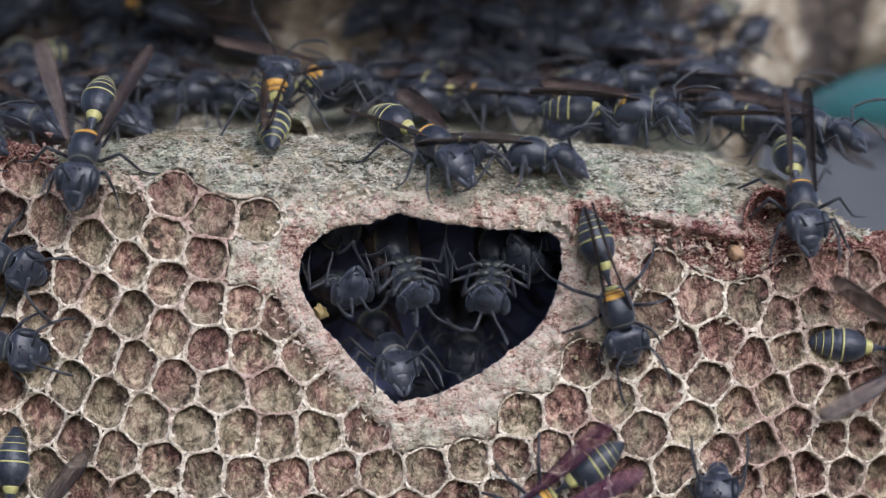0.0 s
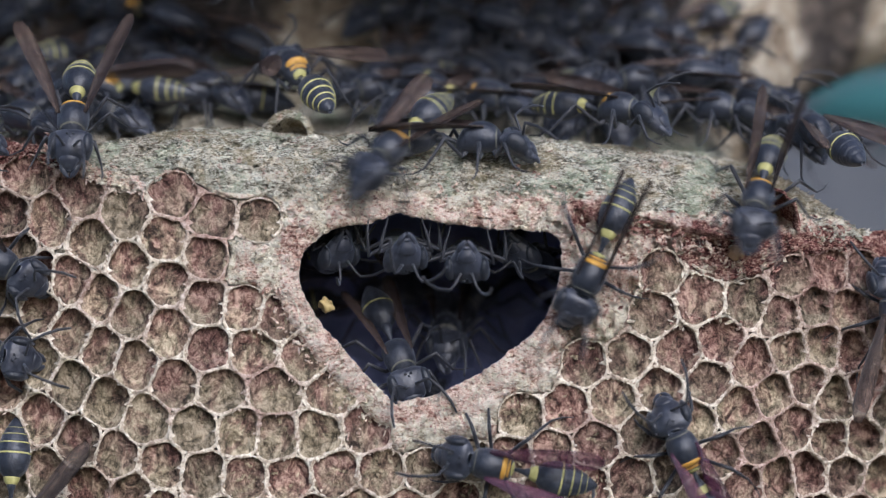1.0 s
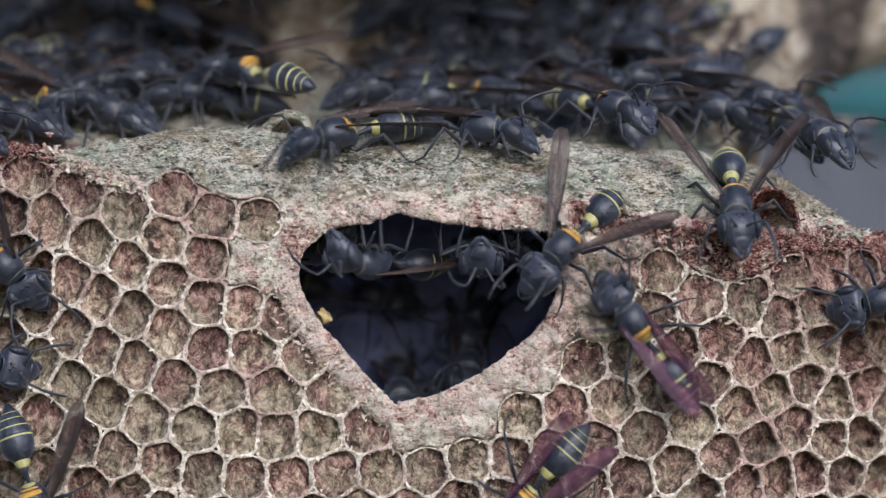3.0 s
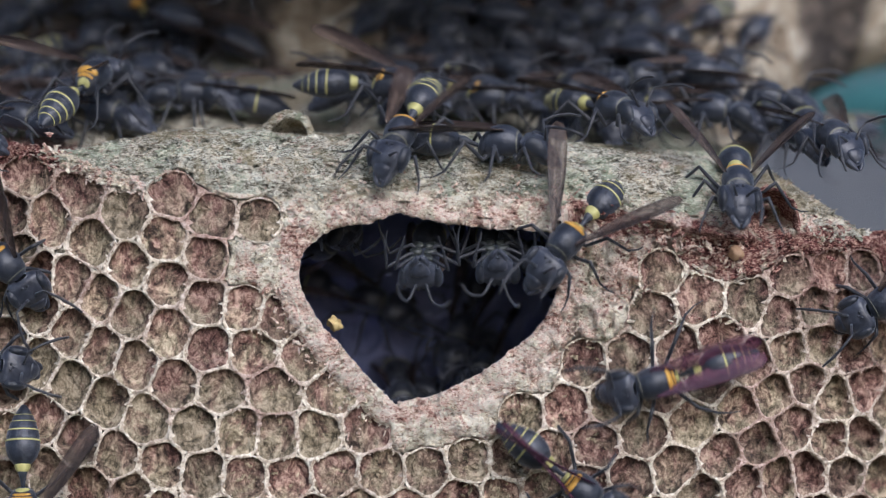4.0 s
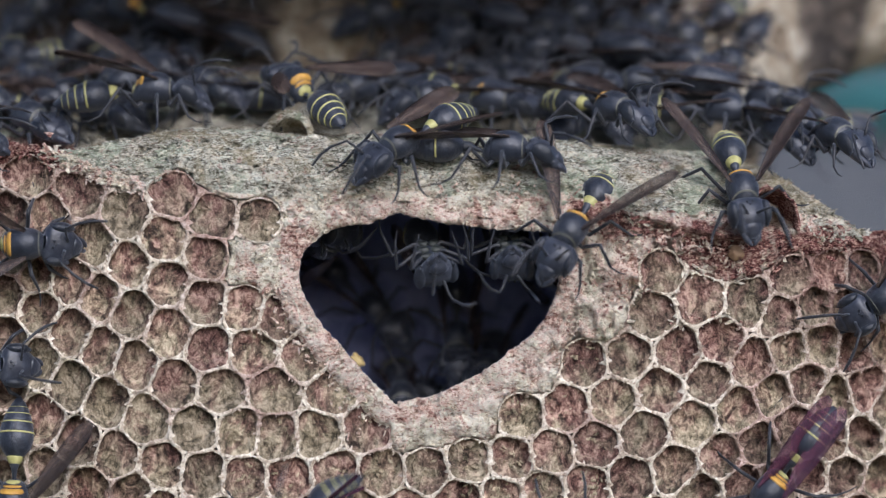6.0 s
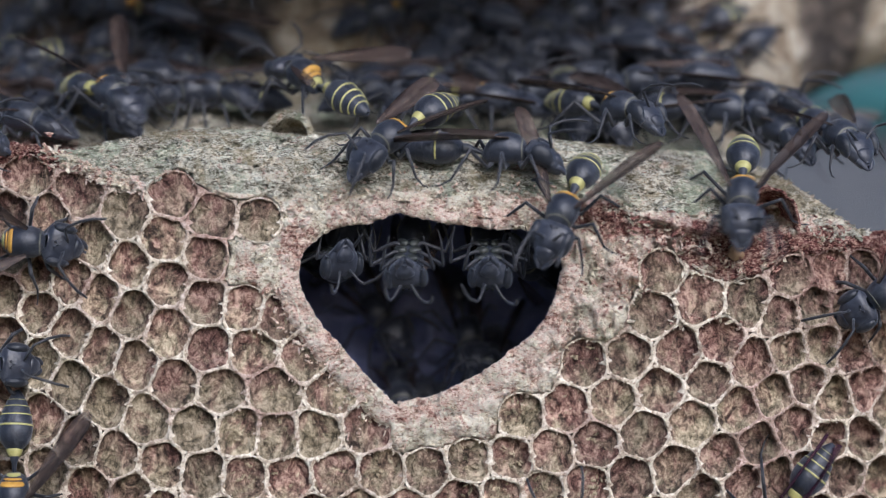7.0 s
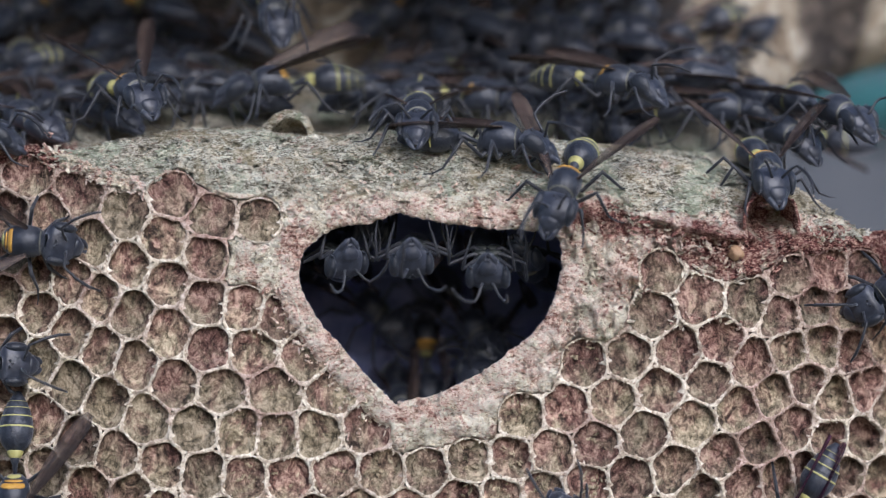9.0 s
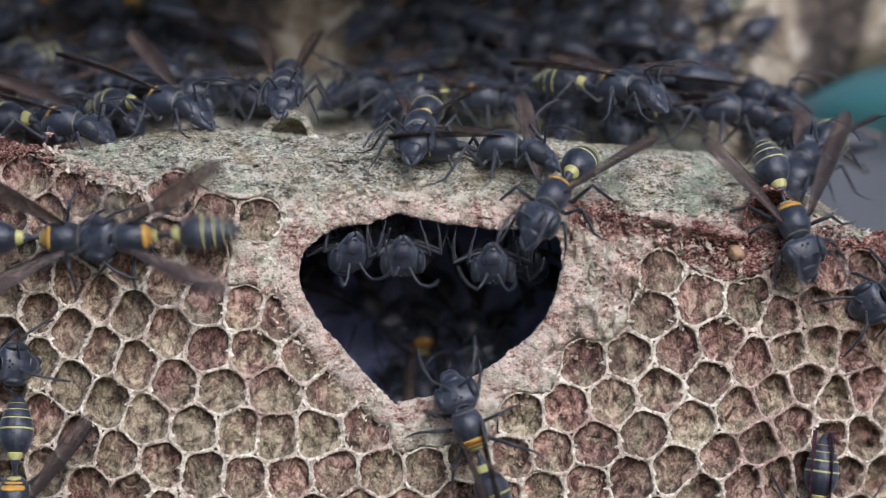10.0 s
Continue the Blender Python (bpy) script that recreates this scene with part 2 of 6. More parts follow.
EYE = shell("slate_compound_eye", (0.010, 0.012, 0.018), (0.024, 0.028, 0.038), 0.34, 0.2, 5000)
HIP = shell("grey_green_hip_cuticle", (0.012, 0.014, 0.013), (0.045, 0.052, 0.044), 0.40, 0.12)
YELLOW = shell("pale_yellow_cuticle", (0.30, 0.28, 0.085), (0.50, 0.475, 0.20), 0.5, 0.05)
DULL = shell("dull_cream_cuticle", (0.085, 0.085, 0.07), (0.19, 0.185, 0.145), 0.5, 0.1)
ORANGE = shell("orange_yellow_cuticle", (0.38, 0.19, 0.025), (0.60, 0.36, 0.07), 0.5, 0.05)
LUMP = shell("pale_tan_wax", (0.26, 0.15, 0.08), (0.44, 0.29, 0.17), 0.6, 0.0)
STRAW = shell("straw_yellow_pulp", (0.34, 0.24, 0.09), (0.56, 0.44, 0.20), 0.7, 0.0, 1500)
WING = wing_skin("smoky_wing_membrane", (0.016, 0.012, 0.012), (0.060, 0.043, 0.038), (0.17, 0.125, 0.10), 0.58)
# smoky wing with its violet reflected sheen painted into the base colour
VIOLET = wing_skin("violet_sheen_wing_membrane", (0.026, 0.008, 0.020), (0.088, 0.028, 0.058), (0.21, 0.085, 0.125), 0.46)


# ---- mesh helpers ----
def mesh_from(name, verts, faces, mats, smooth=True, slots=None):
    me = bpy.data.meshes.new(name)
    me.from_pydata([tuple(v) for v in verts], [], faces)
    for m in mats:
        me.materials.append(m)
    me.polygons.foreach_set("use_smooth", [smooth] * len(faces))
    if slots is not None:
        me.polygons.foreach_set("material_index", slots)
    me.update()
    return me


def part(name, me, parent, label="", at=None):
    ob = new(name, me)
    ob.parent = parent
    if at is not None:
        ob.matrix_basis = at
    return tagged(ob, label) if label else ob


def grain(x, y, z, scale, deep=3):
    return noise.fractal(Vector((x * scale, y * scale, z * scale)), 0.9, 2.1, deep)


def spline(pts, n):
    """A closed curve through the points, n samples, evenly by length."""
    p = np.array(pts, float)
    k = len(p)
    out = []
    for i in range(k):
        a, b, c, d = p[i - 1], p[i], p[(i + 1) % k], p[(i + 2) % k]
        for t in np.linspace(0, 1, 24, endpoint=False):
            out.append(0.5 * (2 * b + (c - a) * t + (2 * a - 5 * b + 4 * c - d) * t * t + (3 * b - 3 * c + d - a) * t ** 3))
    out = np.array(out)
    seg = np.linalg.norm(np.roll(out, -1, 0) - out, axis=1)
    cum = np.concatenate(([0], np.cumsum(seg)))
    want = np.linspace(0, cum[-1], n, endpoint=False)
    ring = np.vstack((out, out[:1]))
    return np.stack([np.interp(want, cum, ring[:, 0]), np.interp(want, cum, ring[:, 1])], 1)


# ---- the nest's form (millimetres: x across, z up, y away) ----
MOUTH = spline([(-9.53, -1.1), (-8.9, 0.3), (-6.9, 1.4), (-5.0, 1.75), (-3.1, 2.35), (-2.0, 2.1), (2.5, 1.35), (6.6, 1.16), (7.9, 0.25),
                (7.7, -2.2), (6.6, -4.8), (3.6, -7.5), (-0.1, -9.5), (-2.8, -10.1), (-3.6, -9.9), (-6.9, -6.4), (-8.4, -4.5), (-9.35, -2.6)], 420)
EDGE_X = [-40, -29.4, -26.0, -22.3, -19.5, -17.5, -14.5, -9.9, -3.1, 2.5, 6.2, 9.6, 13.0, 15.6, 19.4, 28.4, 40]
EDGE_Z = [6.9, 6.8, 6.3, 4.75, 4.2, 5.3, 4.2, 3.7, 3.7, 3.3, 2.9, 2.6, 2.1, 1.2, 0.5, 0.9, 1.0]
TOP_X = [-40, -29.4, -24.9, -19.3, -12.5, -8.4, -3.1, 4.4, 10, 18.2, 23.1, 28.4, 40]
TOP_Z = [5.0, 6.9, 6.6, 8.1, 8.35, 7.85, 8.2, 7.95, 7.25, 6.7, 5.4, 1.2, -6]


def edge_z(x):
    return float(np.interp(x, EDGE_X, EDGE_Z))


def top_z(x):
    return max(float(np.interp(x, TOP_X, TOP_Z)), edge_z(x) + 0.3)


def face_y(x, z):
    """The front of the nest: it bulges a little and turns away at both sides."""
    return 0.015 * max(0.0, x - 12) ** 2 + 0.012 * max(0.0, -x - 15) ** 2 + 0.010 * max(0.0, -z - 10) ** 2


def ledge(x, v):
    """The grey shoulder above the comb: v from 0 at its front edge to 1 at its crest and on to 2 far behind."""
    e, t = edge_z(x), top_z(x)
    deep = 1.6 * (t - e) + 1.0
    if v <= 1:
        a = v * math.pi / 2
        return face_y(x, e) + deep * (1 - math.cos(a)) * 0.9 + deep * 0.1 * v, e + (t - e) * math.sin(a)
    u = (v - 1) * 24
    rise = 0.42 * max(0.0, min(1.0, (25 - x) / 6))
    return face_y(x, e) + deep + u, t - 0.6 * math.sin(math.pi / 2 * min(1.0, u / 3)) + rise * max(0.0, u - 4) - (0.42 - rise) * 0.2 * u


def mouth_gap(pts):
    """Distance of points to the mouth's outline, negative inside."""
    pts = np.asarray(pts, float)
    near = MOUTH[::3] if len(pts) > 50 else MOUTH
    d = np.concatenate([np.sqrt(((p[:, None, :] - near[None]) ** 2).sum(2)).min(1) for p in np.array_split(pts, max(1, len(pts) // 4000))])
    inside = np.zeros(len(pts), bool)
    a, b = MOUTH, np.roll(MOUTH, -1, 0)
    if len(pts) < 50:
        z = pts[:, 1:2]
        cross = (a[None, :, 1] > z) != (b[None, :, 1] > z)
        left = pts[:, 0:1] < (b[:, 0] - a[:, 0])[None] * (z - a[None, :, 1]) / (b[:, 1] - a[:, 1] + 1e-12)[None] + a[None, :, 0]
        inside = (cross & left).sum(1) % 2 == 1
    else:
        for (x0, z0), (x1, z1) in zip(a, b):
            cross = (z0 > pts[:, 1]) != (z1 > pts[:, 1])
            inside ^= cross & (pts[:, 0] < (x1 - x0) * (pts[:, 1] - z0) / (z1 - z0 + 1e-12) + x0)
    return np.where(inside, -d, d)


# ---- the comb's cells, row by row, from the top down: the middle of each cell ----
CELLS = []


def comb_row(xs, zs):
    CELLS.extend(zip(xs, zs))


comb_row([-32.08, -31.46, -29.23, -28.03, -26.33, -24.3, -23.4, -21.21, -18.62, -17.86, -15.23, -12.15],
         [1.19, 3.86, 2.51, 4.89, 2.12, 3.62, 0.41, 2.29, 0.6, 3.71, 2.18, 1.91])
comb_row([-31.46, -29.44, -28.63, -27.44, -24.88, -20.9, -18.35, -15.71, 14.48, 23.55, 26.36, 28.41],
         [-1.49, -3.0, -0.53, -1.67, -2.04, -1.09, -2.21, -0.53, -1.46, -1.86, -1.49, -1.5])
comb_row([-27.24, -22.82, -20.75, -15.83, -13.09, -11.03, 13.8, 17.14, 20.41, 25.15, 27.38, 30.28],
         [-4.13, -3.16, -4.28, -3.53, -3.9, -4.46, -4.28, -3.23, -3.47, -3.77, -3.98, -3.81])
comb_row([-31.87, -29.44, -24.88, -18.28, -15.53, -12.71, 18.48, 22.68, 23.28, 25.64, 28.0, 29.87],
         [-4.55, -6.05, -5.63, -5.52, -6.64, -6.71, -6.17, -4.51, -6.79, -6.51, -6.86, -6.12])
comb_row([-31.67, -27.12, -24.88, -22.75, -20.56, -9.15, 9.34, 12.3, 15.73, 17.71, 20.69, 24.47],
         [-7.6, -7.54, -9.02, -6.82, -7.67, -7.27, -7.46, -7.09, -6.91, -8.8, -7.7, -9.01])
comb_row([-32.08, -29.64, -22.44, -17.86, -14.77, -11.21, -7.35, 11.25, 14.48, 22.17, 26.57, 28.82],
         [-10.67, -9.09, -10.13, -8.97, -9.41, -9.41, -9.41, -10.16, -9.34, -9.8, -10.27, -9.56])
comb_row([-26.97, -19.76, -16.47, -13.5, -8.33, -4.95, 5.18, 8.1, 16.57, 19.75, 23.44, 30.5],
         [-11.51, -11.31, -11.97, -12.19, -12.34, -11.89, -11.03, -10.65, -11.61, -10.71, -11.91, -10.76])
comb_row([-31.69, -29.25, -24.39, -21.84, -11.1, 7.28, 10.06, 13.36, 18.61, 21.2, 26.38, 28.51],
         [-13.72, -12.7, -12.99, -13.9, -12.45, -13.47, -13.02, -12.34, -13.9, -13.0, -12.94, -13.01])
comb_row([-26.68, -18.75, -15.92, -13.22, -7.14, -4.13, -1.09, 1.73, 4.5, 15.45, 24.59, 27.42],
         [-14.93, -14.43, -14.99, -15.36, -14.98, -14.91, -14.68, -14.04, -13.93, -14.62, -15.19, -15.28])
comb_row([-32.36, -29.28, -23.76, -20.68, -10.29, 6.69, 9.62, 12.47, 17.18, 20.18, 22.6, 30.12],
         [-16.83, -15.58, -16.02, -16.35, -15.36, -16.2, -15.82, -15.36, -16.35, -15.83, -15.51, -15.78])
comb_row([-25.57, -19.17, -17.1, -14.45, -11.82, -8.81, -5.61, -2.6, 1.17, 3.91, 25.04, 28.3],
         [-18.36, -17.48, -18.23, -18.03, -18.03, -17.84, -17.46, -17.46, -16.81, -16.58, -18.09, -18.23])
comb_row([-28.35, -22.26, 2.49, 5.13, 8.14, 10.77, 13.78, 19.14, 21.87],
         [-18.63, -18.67, -19.57, -19.18, -18.61, -18.41, -18.23, -18.49, -18.37])


def cell_outline(k, near):
    """The ground that is nearer to cell k than to any other, and no farther off than its neighbours make likely."""
    c = CELLS[k]
    ways = [math.atan2(o[1] - c[1], o[0] - c[0]) for o in near if (o[0] - c[0]) ** 2 + (o[1] - c[1]) ** 2 < 18]
    poly = []
    for a in np.linspace(0, 2 * math.pi, 32, endpoint=False):
        lone = min([abs((a - w + math.pi) % (2 * math.pi) - math.pi) for w in ways] + [3.0])
        r = 2.35 if lone < 0.62 else max(1.55, 2.35 - 3 * (lone - 0.62))
        poly.append((c[0] + r * math.cos(a), c[1] + r * math.sin(a)))
    for o in near:
        mx, mz, nx, nz = (c[0] + o[0]) / 2, (c[1] + o[1]) / 2, o[0] - c[0], o[1] - c[1]
        side = [(p[0] - mx) * nx + (p[1] - mz) * nz for p in poly]
        kept = []
        for i, p in enumerate(poly):
            q, s, t = poly[(i + 1) % len(poly)], side[i], side[(i + 1) % len(poly)]
            if s <= 0:
                kept.append(p)
            if s * t < 0:
                f = s / (s - t)
                kept.append((p[0] + (q[0] - p[0]) * f, p[1] + (q[1] - p[1]) * f))
        poly = kept
    return poly


def radius_at(poly, c, a):
    """How far the outline lies from c in the direction a."""
    ux, uz, best = math.cos(a), math.sin(a), 9.0
    for i, p in enumerate(poly):
        q = poly[(i + 1) % len(poly)]
        ex, ez = q[0] - p[0], q[1] - p[1]
        den = ux * ez - uz * ex
        if abs(den) > 1e-9:
            px, pz = p[0] - c[0], p[1] - c[1]
            r, f = (px * ez - pz * ex) / den, (px * uz - pz * ux) / den
            if r > 0 and -1e-6 <= f <= 1 + 1e-6:
                best = min(best, r)
    return best


def lip_height(x, z):
    return -0.06 + 0.22 * grain(x, 3, z, 0.5) + 0.16 * grain(x, 9, z, 2.4)


RADII = []
ANG = [2 * math.pi * i / 36 for i in range(36)]


def survey():
    """How far each cell reaches, in 36 directions."""
    for k, c in enumerate(CELLS):
        near = [o for o in CELLS if o != c and (o[0] - c[0]) ** 2 + (o[1] - c[1]) ** 2 < 40]
        poly = cell_outline(k, near)
        RADII.append(np.array([radius_at(poly, c, a) for a in ANG]))


def build_cell(k, nest):
    c = CELLS[k]
    near = [o for o in CELLS if o != c and (o[0] - c[0]) ** 2 + (o[1] - c[1]) ** 2 < 40]
    rnd = random.Random(k)
    seg, ang, rad = 36, ANG, RADII[k]
    ways = [math.atan2(o[1] - c[1], o[0] - c[0]) for o in near if (o[0] - c[0]) ** 2 + (o[1] - c[1]) ** 2 < 18]
    free = np.array([min(1.0, max(0.0, min([abs((a - w + math.pi) % (2 * math.pi) - math.pi) for w in ways] + [3.0]) * 2.5 - 1.8)) for a in ang])
    for _ in range(2):
        free = (np.roll(free, 1) + np.roll(free, -1) + free) / 3
    soft = rad.copy()
    for _ in range(4):
        soft = np.minimum(rad, (np.roll(soft, 1) + np.roll(soft, -1) + soft) / 3 * 1.005)
    deep, wall = rnd.uniform(0.34, 0.62), rnd.uniform(0.075, 0.135)
    deep *= 1 + 1.2 * min(1.0, max(0.0, (abs(c[0] + 1) - 13) / 14))  # outer cells are made deeper to imitate the dimmer sides of the view
    deep *= min(1.0, max(0.4, (edge_z(c[0]) - c[1]) / 6.5))  # the newest, along the top, are shallow
    up = 0.30
    lean = (0.03 * max(0.0, c[0] - 12) - 0.024 * max(0.0, -c[0] - 15)) * 0.8  # the axis stands square to the face
    # ring: how far in, how deep, how far the axis has risen
    rings = [(0.0, 0.0, 0), (wall * 0.5, 0.0, 0), (wall * 1.0, 0.06, 0), (wall * 1.45, 0.22, 0.15), (wall * 2.0, 0.58, 0.5), (wall * 2.5, 0.9, 0.85), (0.66, 1.0, 1), (1.05, 1.06, 1)]
    verts, faces, slots = [], [], []
    for j, (inset, dep, rise) in enumerate(rings):
        base = rad if j == 0 else soft
        for a, r, off in zip(ang, base, free):
            if 2 < j < 6:  # the lower wall slopes gently
                inset = min(inset * (1 + 1.5 * max(0.0, -math.sin(a))), 0.2 + 0.06 * j)
            r = max(r - inset * (1 + (0.85 if j < 5 else 0.25) * grain(c[0] + 3 * math.cos(a), j, c[1] + 3 * math.sin(a), 1.1)) if j else r, 0.1)
            x, z = c[0] + r * math.cos(a), c[1] + r * math.sin(a)
            y = face_y(x, z) + lip_height(x, z) + dep * deep
            if j < 4:
                y += 0.06 * off * (1.0, 0.8, 0.6, 0.3)[j]
            if j > 2:
                z += up * rise
                x -= lean * dep * deep
                y += 0.20 * grain(x, j * 0.4, z, 1.5) * (j > 4)
            elif j:
                y += 0.10 * grain(x, 1, z, 5)
                x, z = x + 0.05 * grain(x, 6, z, 3.2), z + 0.05 * grain(x, 8, z, 3.2)
            verts.append(((x - c[0]) * MM, y * MM, (z - c[1]) * MM))
    verts.append((0, (face_y(*c) + deep * 1.1) * MM, up * MM))
    for j in range(len(rings) - 1):
        for i in range(seg):
            i2 = (i + 1) % seg
            faces.append((j * seg + i, j * seg + i2, (j + 1) * seg + i2, (j + 1) * seg + i))
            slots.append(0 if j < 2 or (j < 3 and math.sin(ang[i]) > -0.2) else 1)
    last = (len(rings) - 1) * seg
    for i in range(seg):
        faces.append((last + i, last + (i + 1) % seg, len(verts) - 1))
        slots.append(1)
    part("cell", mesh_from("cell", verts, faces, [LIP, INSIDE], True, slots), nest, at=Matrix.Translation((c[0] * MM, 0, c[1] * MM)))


# ---- the nest ----
def build_nest():
    nest = tagged(new("wasp_nest"), "grey-brown paper wasp nest with open hexagonal cells and a dark mouth", "wasp nest")
    centres = np.array(CELLS)
    xs = np.arange(-37, 37.01, 0.2)
    low = np.linspace(0, 1, 110)
    high = np.linspace(0, 1, 44)[1:]
    back = np.linspace(1, 2.15, 26)[1:]
    grid = []
    for x in xs:
        e = edge_z(x)
        col = [(x, None, -22 + (e + 22) * v) for v in low]
        col += [(x, *ledge(x, v)) for v in high] + [(x, *ledge(x, v)) for v in back]
        grid.append(col)
    rows = len(grid[0])
    flat = [(p[0], p[2]) for col in grid for p in col]
    gap = mouth_gap(flat)
    flat = np.array(flat)
    nearest = np.concatenate([((p[:, None, :] - centres[None]) ** 2).sum(2).argmin(1) for p in np.array_split(flat, 20)])
    away = flat - centres[nearest]
    turn = (np.degrees(np.arctan2(away[:, 1], away[:, 0])) % 360) / 10
    reach = np.array(RADII)
    i0 = turn.astype(int) % 36
    inner = np.hypot(away[:, 0], away[:, 1]) - (reach[nearest, i0] * (1 - turn % 1) + reach[nearest, (i0 + 1) % 36] * (turn % 1))
    verts, crust, raw = [], [], []
    for i, col in enumerate(grid):
        for j, (x, y, z) in enumerate(col):
            k = i * rows + j
            e = edge_z(x)
            if y is None:
                sunk = 1 / (1 + math.exp(max(-30, min(30, (inner[k] + 0.16) / 0.05))))
                y = face_y(x, z) + 0.05 + 0.45 * grain(x, 1, z, 0.35) + 0.30 * grain(x, 5, z, 1.4) + 3.0 * sunk
                y -= 0.3 * math.exp(-max(gap[k], 0) / 1.6)
                if 7 < x < 16 and z > -7:
                    y -= (1 - sunk) * (0.85 * grain(x * 1.6 + 0.5 * z, 3, z * 0.6, 0.8) + 0.45 * grain(x * 1.5, 8, z * 0.7, 2.0))
            else:
                rough = 0.40 * grain(x * 0.5, y, z + 0.10 * x, 0.7) + 0.32 * grain(x * 0.45, y, z * 1.4 + 0.15 * x, 1.7)
                y, z = y - rough, z + 0.5 * rough
                # the torn front edge stands out over the comb at the right
                over = max(0.0, 1 - abs(x - 17.5) / 9) * max(0.0, 1 - abs(j - len(low)) / 5)
                y -= 1.2 * over * (0.45 + 1.3 * abs(grain(x, 4, 1, 1.3)))
                y += 2.6 * max(0.0, 1 - math.hypot((x - 21.9) / 1.7, (z - 2.2) / 1.9)) ** 0.5
            patch = grain(x * 1.3 + 0.3 * z, 2, z * 0.4, 0.7)
            c = max(0.0, 1.05 - abs(z - e + 0.3) / 1.8) * (0.95 + 0.9 * patch) if x > 8.5 else max(0.0, 1.35 - abs(z - e + 0.8) / 2.2) if x < -25.6 else 0.0
            c = max(c, 0.85 * max(0.0, 1 - math.hypot(x - 21.5, z - 2.3) / 3.2))
            if 9 < x < 31 and z < e:
                c = max(c, (0.30 + 0.045 * (x - 9)) * (1.0 + 0.9 * patch) - 0.10 * (e - z))
            crust.append(c)
            raw.append(max(0.0, min(1.0, 1.2 - gap[k] / 4.5)) if z < 3.9 else 0.0)
            if -27 < x < -20.5:
                raw[-1] = max(raw[-1], 1.25 - abs(z - e + 0.1) / 0.8)
            if z < e - 0.4:
                raw[-1] = max(raw[-1], 0.72)
            if x > 8 and z < 2.5:
                raw[-1] = max(raw[-1], 1.25 if x < 15 else 0.8)
            verts.append((x * MM, y * MM, z * MM))
    faces = []
    for i in range(len(grid) - 1):
        for j in range(rows - 1):
            q = (i * rows + j, (i + 1) * rows + j, (i + 1) * rows + j + 1, i * rows + j + 1)
            if j >= len(low) or min(gap[a] for a in q) > 0.75:
                faces.append(q)
    me = mesh_from("envelope", verts, faces, [PAPER])
    for name, data in (("crust", crust), ("raw", raw)):
        me.attributes.new(name, "FLOAT", "POINT").data.foreach_set("value", data)
    part("envelope", me, nest, "grey weathered paper shoulder with lichen and red crust")

    # the thick lip of the mouth, rolled inwards
    n = len(MOUTH)
    tan = np.roll(MOUTH, -1, 0) - np.roll(MOUTH, 1, 0)
    tan /= np.linalg.norm(tan, axis=1)[:, None]
    out = np.stack([-tan[:, 1], tan[:, 0]], 1)
    if (out * (MOUTH - MOUTH.mean(0))).sum() < 0:
        out = -out
    prof = [(1.75, 0.30), (1.4, -0.08), (1.05, -0.18), (0.7, -0.2), (0.4, -0.18), (0.15, -0.10), (0.0, 0.05), (0.02, 0.3), (0.12, 0.55), (0.4, 0.95), (1.0, 1.6), (1.4, 2.6)]
    verts, faces, raw, crust = [], [], [], []
    for j, (o, d) in enumerate(prof):
        for i in range(n):
            x, z = MOUTH[i] + out[i] * o
            rag = 0.30 * grain(x, j * 0.3, z, 0.7) + 0.22 * grain(x, j * 0.5, z, 2.6)
            x, z = MOUTH[i] + out[i] * (o + 0.5 * rag)
            verts.append((x * MM, (face_y(x, z) + d + rag * 0.9) * MM, z * MM))
            raw.append(1.55 if j < 7 else 0.9)
            crust.append(0.0 if j < 8 else 0.4)
    for j in range(len(prof) - 1):
        for i in range(n):
            faces.append((j * n + i, j * n + (i + 1) % n, (j + 1) * n + (i + 1) % n, (j + 1) * n + i))
    me = mesh_from("mouth_rim", verts, faces, [PAPER])
    for name, data in (("crust", crust), ("raw", raw)):
        me.attributes.new(name, "FLOAT", "POINT").data.foreach_set("value", data)
    part("mouth_rim", me, nest, "thick pinkish raw paper rim round the mouth")

    # the hollow behind the mouth
    verts, faces = [], []
    steps = [(1.4, 2.6, 1.0), (2.4, 3.2, 1.05), (3.6, 6, 1.15), (4.2, 11, 1.2), (3.2, 16.5, 1.1), (0.5, 19, 0.85)]
    mid = MOUTH.mean(0)
    for o, d, k in steps:
        for i in range(0, n, 4):
            x, z = mid + (MOUTH[i] + out[i] * o - mid) * k
            z = min(z, top_z(x) - 0.8)
            verts.append((x * MM, (d + 1.6 * grain(x, d, z, 0.35)) * MM, z * MM))
    n4 = len(range(0, n, 4))
    for j in range(len(steps) - 1):
        for i in range(n4):
            faces.append((j * n4 + i, j * n4 + (i + 1) % n4, (j + 1) * n4 + (i + 1) % n4, (j + 1) * n4 + i))
    faces.append(tuple((len(steps) - 1) * n4 + i for i in range(n4)))
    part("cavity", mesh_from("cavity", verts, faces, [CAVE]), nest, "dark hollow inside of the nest")

